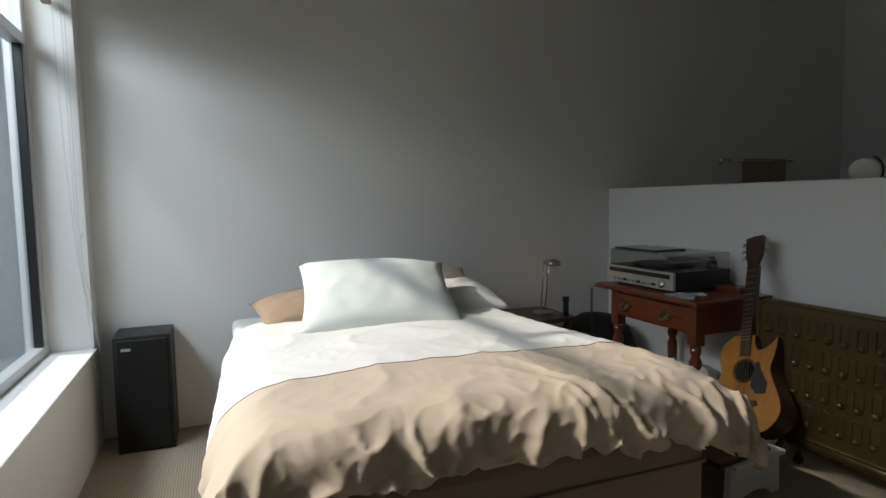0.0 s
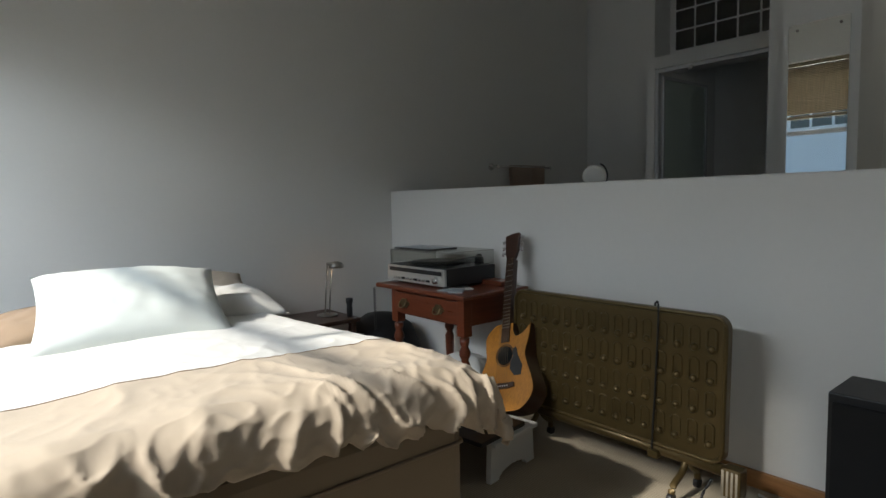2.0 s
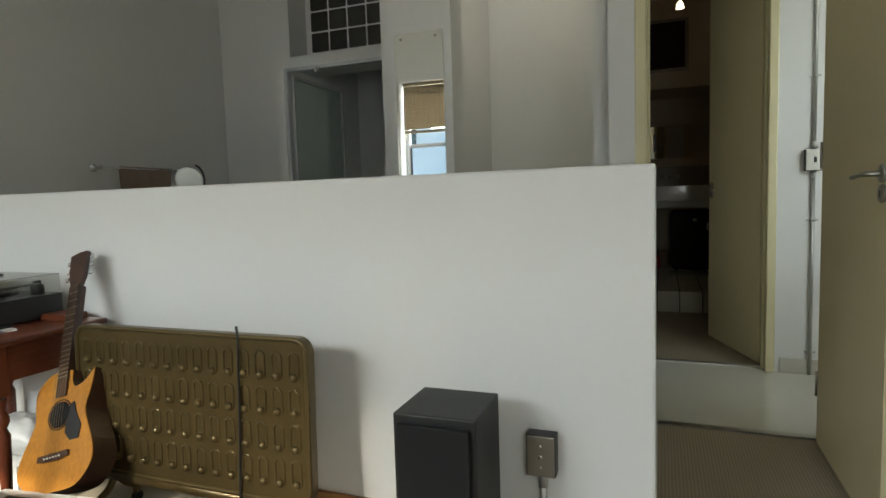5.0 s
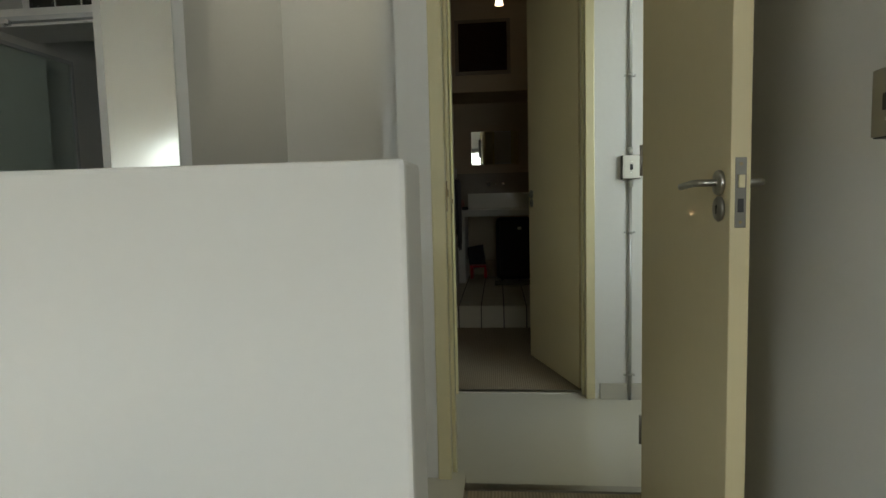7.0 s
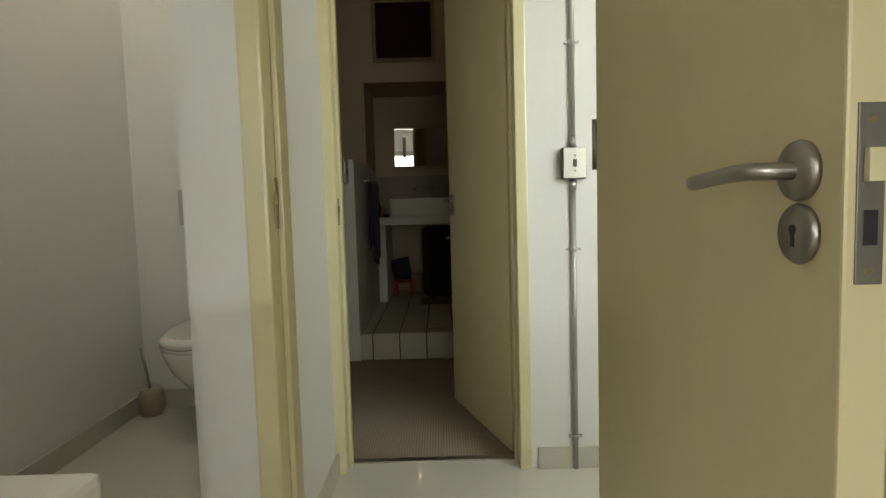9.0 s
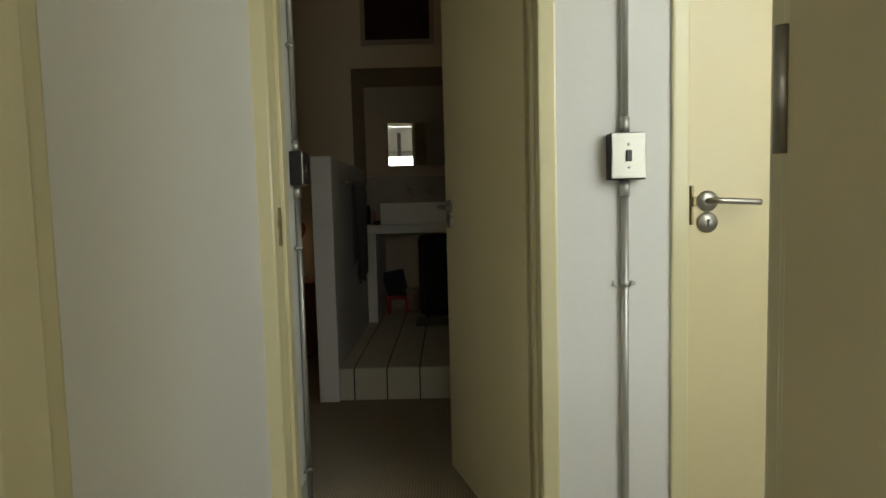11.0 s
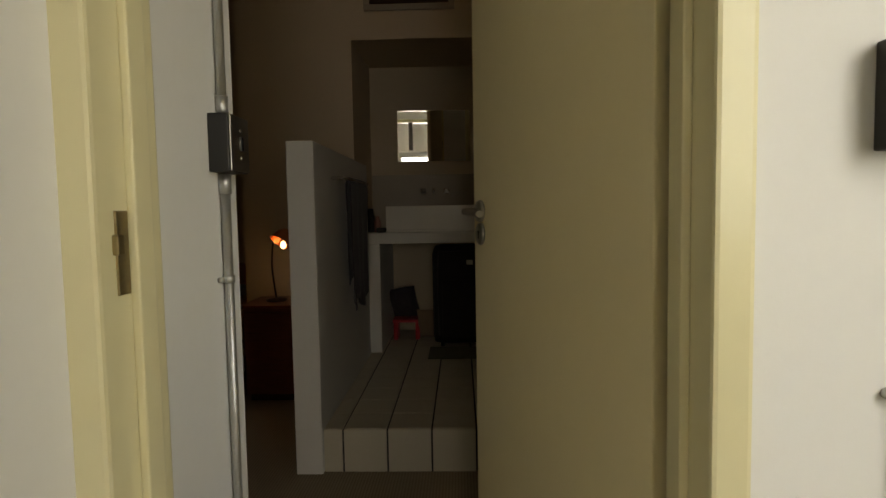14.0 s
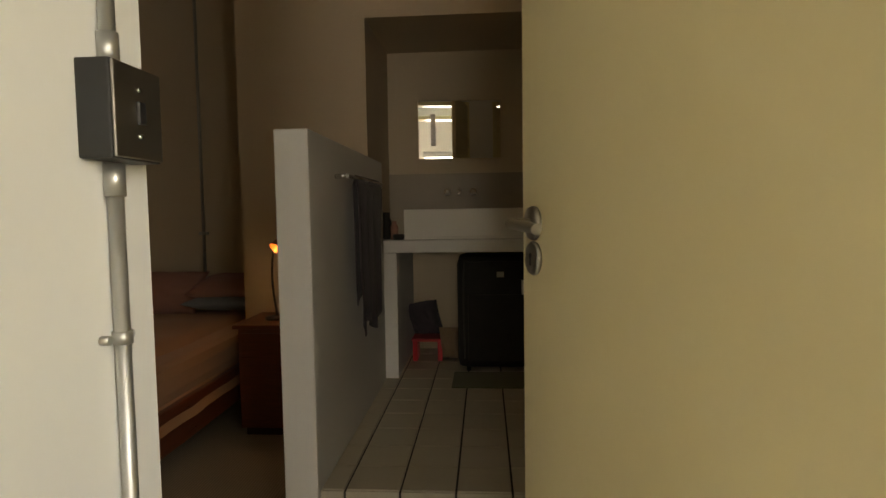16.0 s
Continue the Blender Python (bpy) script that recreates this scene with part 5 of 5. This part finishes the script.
def tree(x, y, h, seed):
    rnd = random.Random(seed)
    t = thing("tree", "leafy green street tree", "tree", "street trees")
    tr = bmesh.new()
    tube(tr, [(x, y, -1.3), (x + 0.05, y, h * 0.25), (x - 0.05, y + 0.08, h * 0.6)], [0.12, 0.09, 0.03], 8)
    for k in range(6):
        a = k * 1.05
        tube(tr, [(x, y, h * 0.15 + k * 0.15), (x + math.cos(a) * 0.7, y + math.sin(a) * 0.7, h * 0.4 + k * 0.2)], [0.05, 0.015], 6)
    part("trunk", tr, BARK, t)
    cr = bmesh.new()
    for k in range(1500):
        d = Vector((rnd.gauss(0, 1), rnd.gauss(0, 1), rnd.gauss(0, 0.8)))
        d = d.normalized() * (rnd.random() ** 0.4) * (0.8 + 0.4 * noise.noise(d.normalized() * 2 + Vector((seed, 0, 0))))
        c = Vector((x, y, h * 0.5)) + Vector((d.x * 1.2, d.y * 1.2, d.z * 1.1))
        q = Euler((rnd.random() * 6, rnd.random() * 6, rnd.random() * 6)).to_matrix()
        cr.faces.new([cr.verts.new(c + q @ Vector(v)) for v in ((0.1, 0, 0), (0, 0.05, 0.01), (-0.1, 0, 0), (0, -0.05, 0.01))])
    part("crown", cr, LEAF, t)


tree(-3.2, 12.0, 2.6, 3)
tree(-4.6, 14.5, 2.9, 5)
car = thing("parked_car", "blue-grey parked car on the street", "car")
CX, CY = -1.9, 8.2
prof = [(-1.9, 0.25), (-1.85, 0.75), (-1.0, 0.92), (-0.55, 1.38), (0.75, 1.42), (1.35, 0.98), (1.9, 0.88), (1.95, 0.3)]
cbm = bmesh.new()
extrude_outline(cbm, prof, pose(CX + 0.8, CY, -1.3) @ Matrix(((0, 0, 1, 0), (1, 0, 0, 0), (0, 1, 0, 0), (0, 0, 0, 1))), 1.6)
part("body", cbm, CARPAINT, car)
wb = bmesh.new()
extrude_outline(wb, [(-0.9, 0.95), (-0.5, 1.33), (0.7, 1.36), (1.2, 0.98)], pose(CX + 0.81, CY, -1.3) @ Matrix(((0, 0, 1, 0), (1, 0, 0, 0), (0, 1, 0, 0), (0, 0, 0, 1))), 1.62)
part("side_window", wb, DARKGLASS, car)
part("tail_light", B(CX + 0.5, CY - 1.93, -0.62, CX + 0.78, CY - 1.86, -0.48, bevel=0.02), RED, car)
for xx in (CX - 0.8, CX + 0.62):
    for yy in (-1.2, 1.2):
        w = part("wheel", lathe(bmesh.new(), (xx, CY + yy, -1.0), [(0.0, 0), (0.3, 0.0), (0.3, 0.2), (0, 0.201)], 20, "x"), BLACK, car)

# ---- tiled platform ----
pl = bpy.data.objects["platform_base"]


def slab(x0, y0, x1, y1, h, c=0.002):
    """Tile with a chamfered upper edge."""
    bm = bmesh.new()
    lo = [bm.verts.new(p) for p in ((x0, y0, 0), (x1, y0, 0), (x1, y1, 0), (x0, y1, 0))]
    mid = [bm.verts.new((v.co.x, v.co.y, h - c)) for v in lo]
    up = [bm.verts.new(p) for p in ((x0 + c, y0 + c, h), (x1 - c, y0 + c, h), (x1 - c, y1 - c, h), (x0 + c, y1 - c, h))]
    for a, b in ((lo, mid), (mid, up)):
        for k in range(4):
            bm.faces.new((a[k], a[(k + 1) % 4], b[(k + 1) % 4], b[k]))
    bm.faces.new(up)
    return bm


tm = mesh("tile", slab(-0.0868, -0.0868, 0.0868, 0.0868, 0.008), TILE)
P = 0.1815
for i in range(11):
    for j in range(8):
        o = new("tile", tm)
        o.parent = pl
        o.matrix_basis = pose(6.4205 + i * P, 0.1145 - j * P, 0.172)
tf = mesh("riser_tile", B(-0.008, -0.0868, 0.002, 0.0, 0.0868, 0.178, bevel=0.002), TILE)
tc = mesh("edge_tile", slab(-0.0885, -0.037, 0.0885, 0.037, 0.008), TILE)
for j in range(8):
    o = new("riser_tile", tf)
    o.parent, o.matrix_basis = pl, pose(6.33, 0.1145 - j * P, 0)
for i in range(11):
    o = new("edge_tile", tc)
    o.parent, o.matrix_basis = pl, pose(6.4205 + i * P, 0.2465, 0.172)
re_ = new("edge_tile", mesh("edge_riser", B(-0.008, -0.037, 0.002, 0.0, 0.037, 0.178, bevel=0.002), TILE))
re_.parent, re_.matrix_basis = pl, pose(6.33, 0.2465, 0)

# Unseen window, added around the passage fill lamp.
wp = tagged(new("added_passage_window"), "unseen window added beside the passage for its fill light", "window", kind="structure")
for bx in ((3.425, -1.80, 0.90, 3.455, -1.04, 0.94), (3.425, -1.80, 2.26, 3.455, -1.04, 2.30), (3.425, -1.80, 0.94, 3.455, -1.76, 2.26), (3.425, -1.08, 0.94, 3.455, -1.04, 2.26)):
    part("window_frame", B(*bx, bevel=0.004), ALU, wp)
part("pane", B(3.436, -1.76, 0.94, 3.44, -1.08, 2.26), PANE, wp).visible_shadow = False
# Ceiling lamp added out of view to brighten the toilet recess.
wl_ = thing("added_toilet_lamp", "unseen round opal lamp added to light the toilet recess", "lamp")
part("plate", lathe(bmesh.new(), (4.3, 0.66, TOP - 0.02), [(0.13, 0), (0.13, 0.02)], 24), PLASTW, wl_)
part("shade", lathe(bmesh.new(), (4.3, 0.66, TOP - 0.10), [(0.0, 0), (0.07, 0.01), (0.11, 0.04), (0.12, 0.08)], 24), glow("added_lamp_glow", (1.0, 0.97, 0.88), 2.0), wl_)
lamp("toilet_fill_light", "POINT", Matrix.Translation((4.3, 0.66, TOP - 0.2)), 1.6, (1.0, 0.96, 0.86), 0.1)
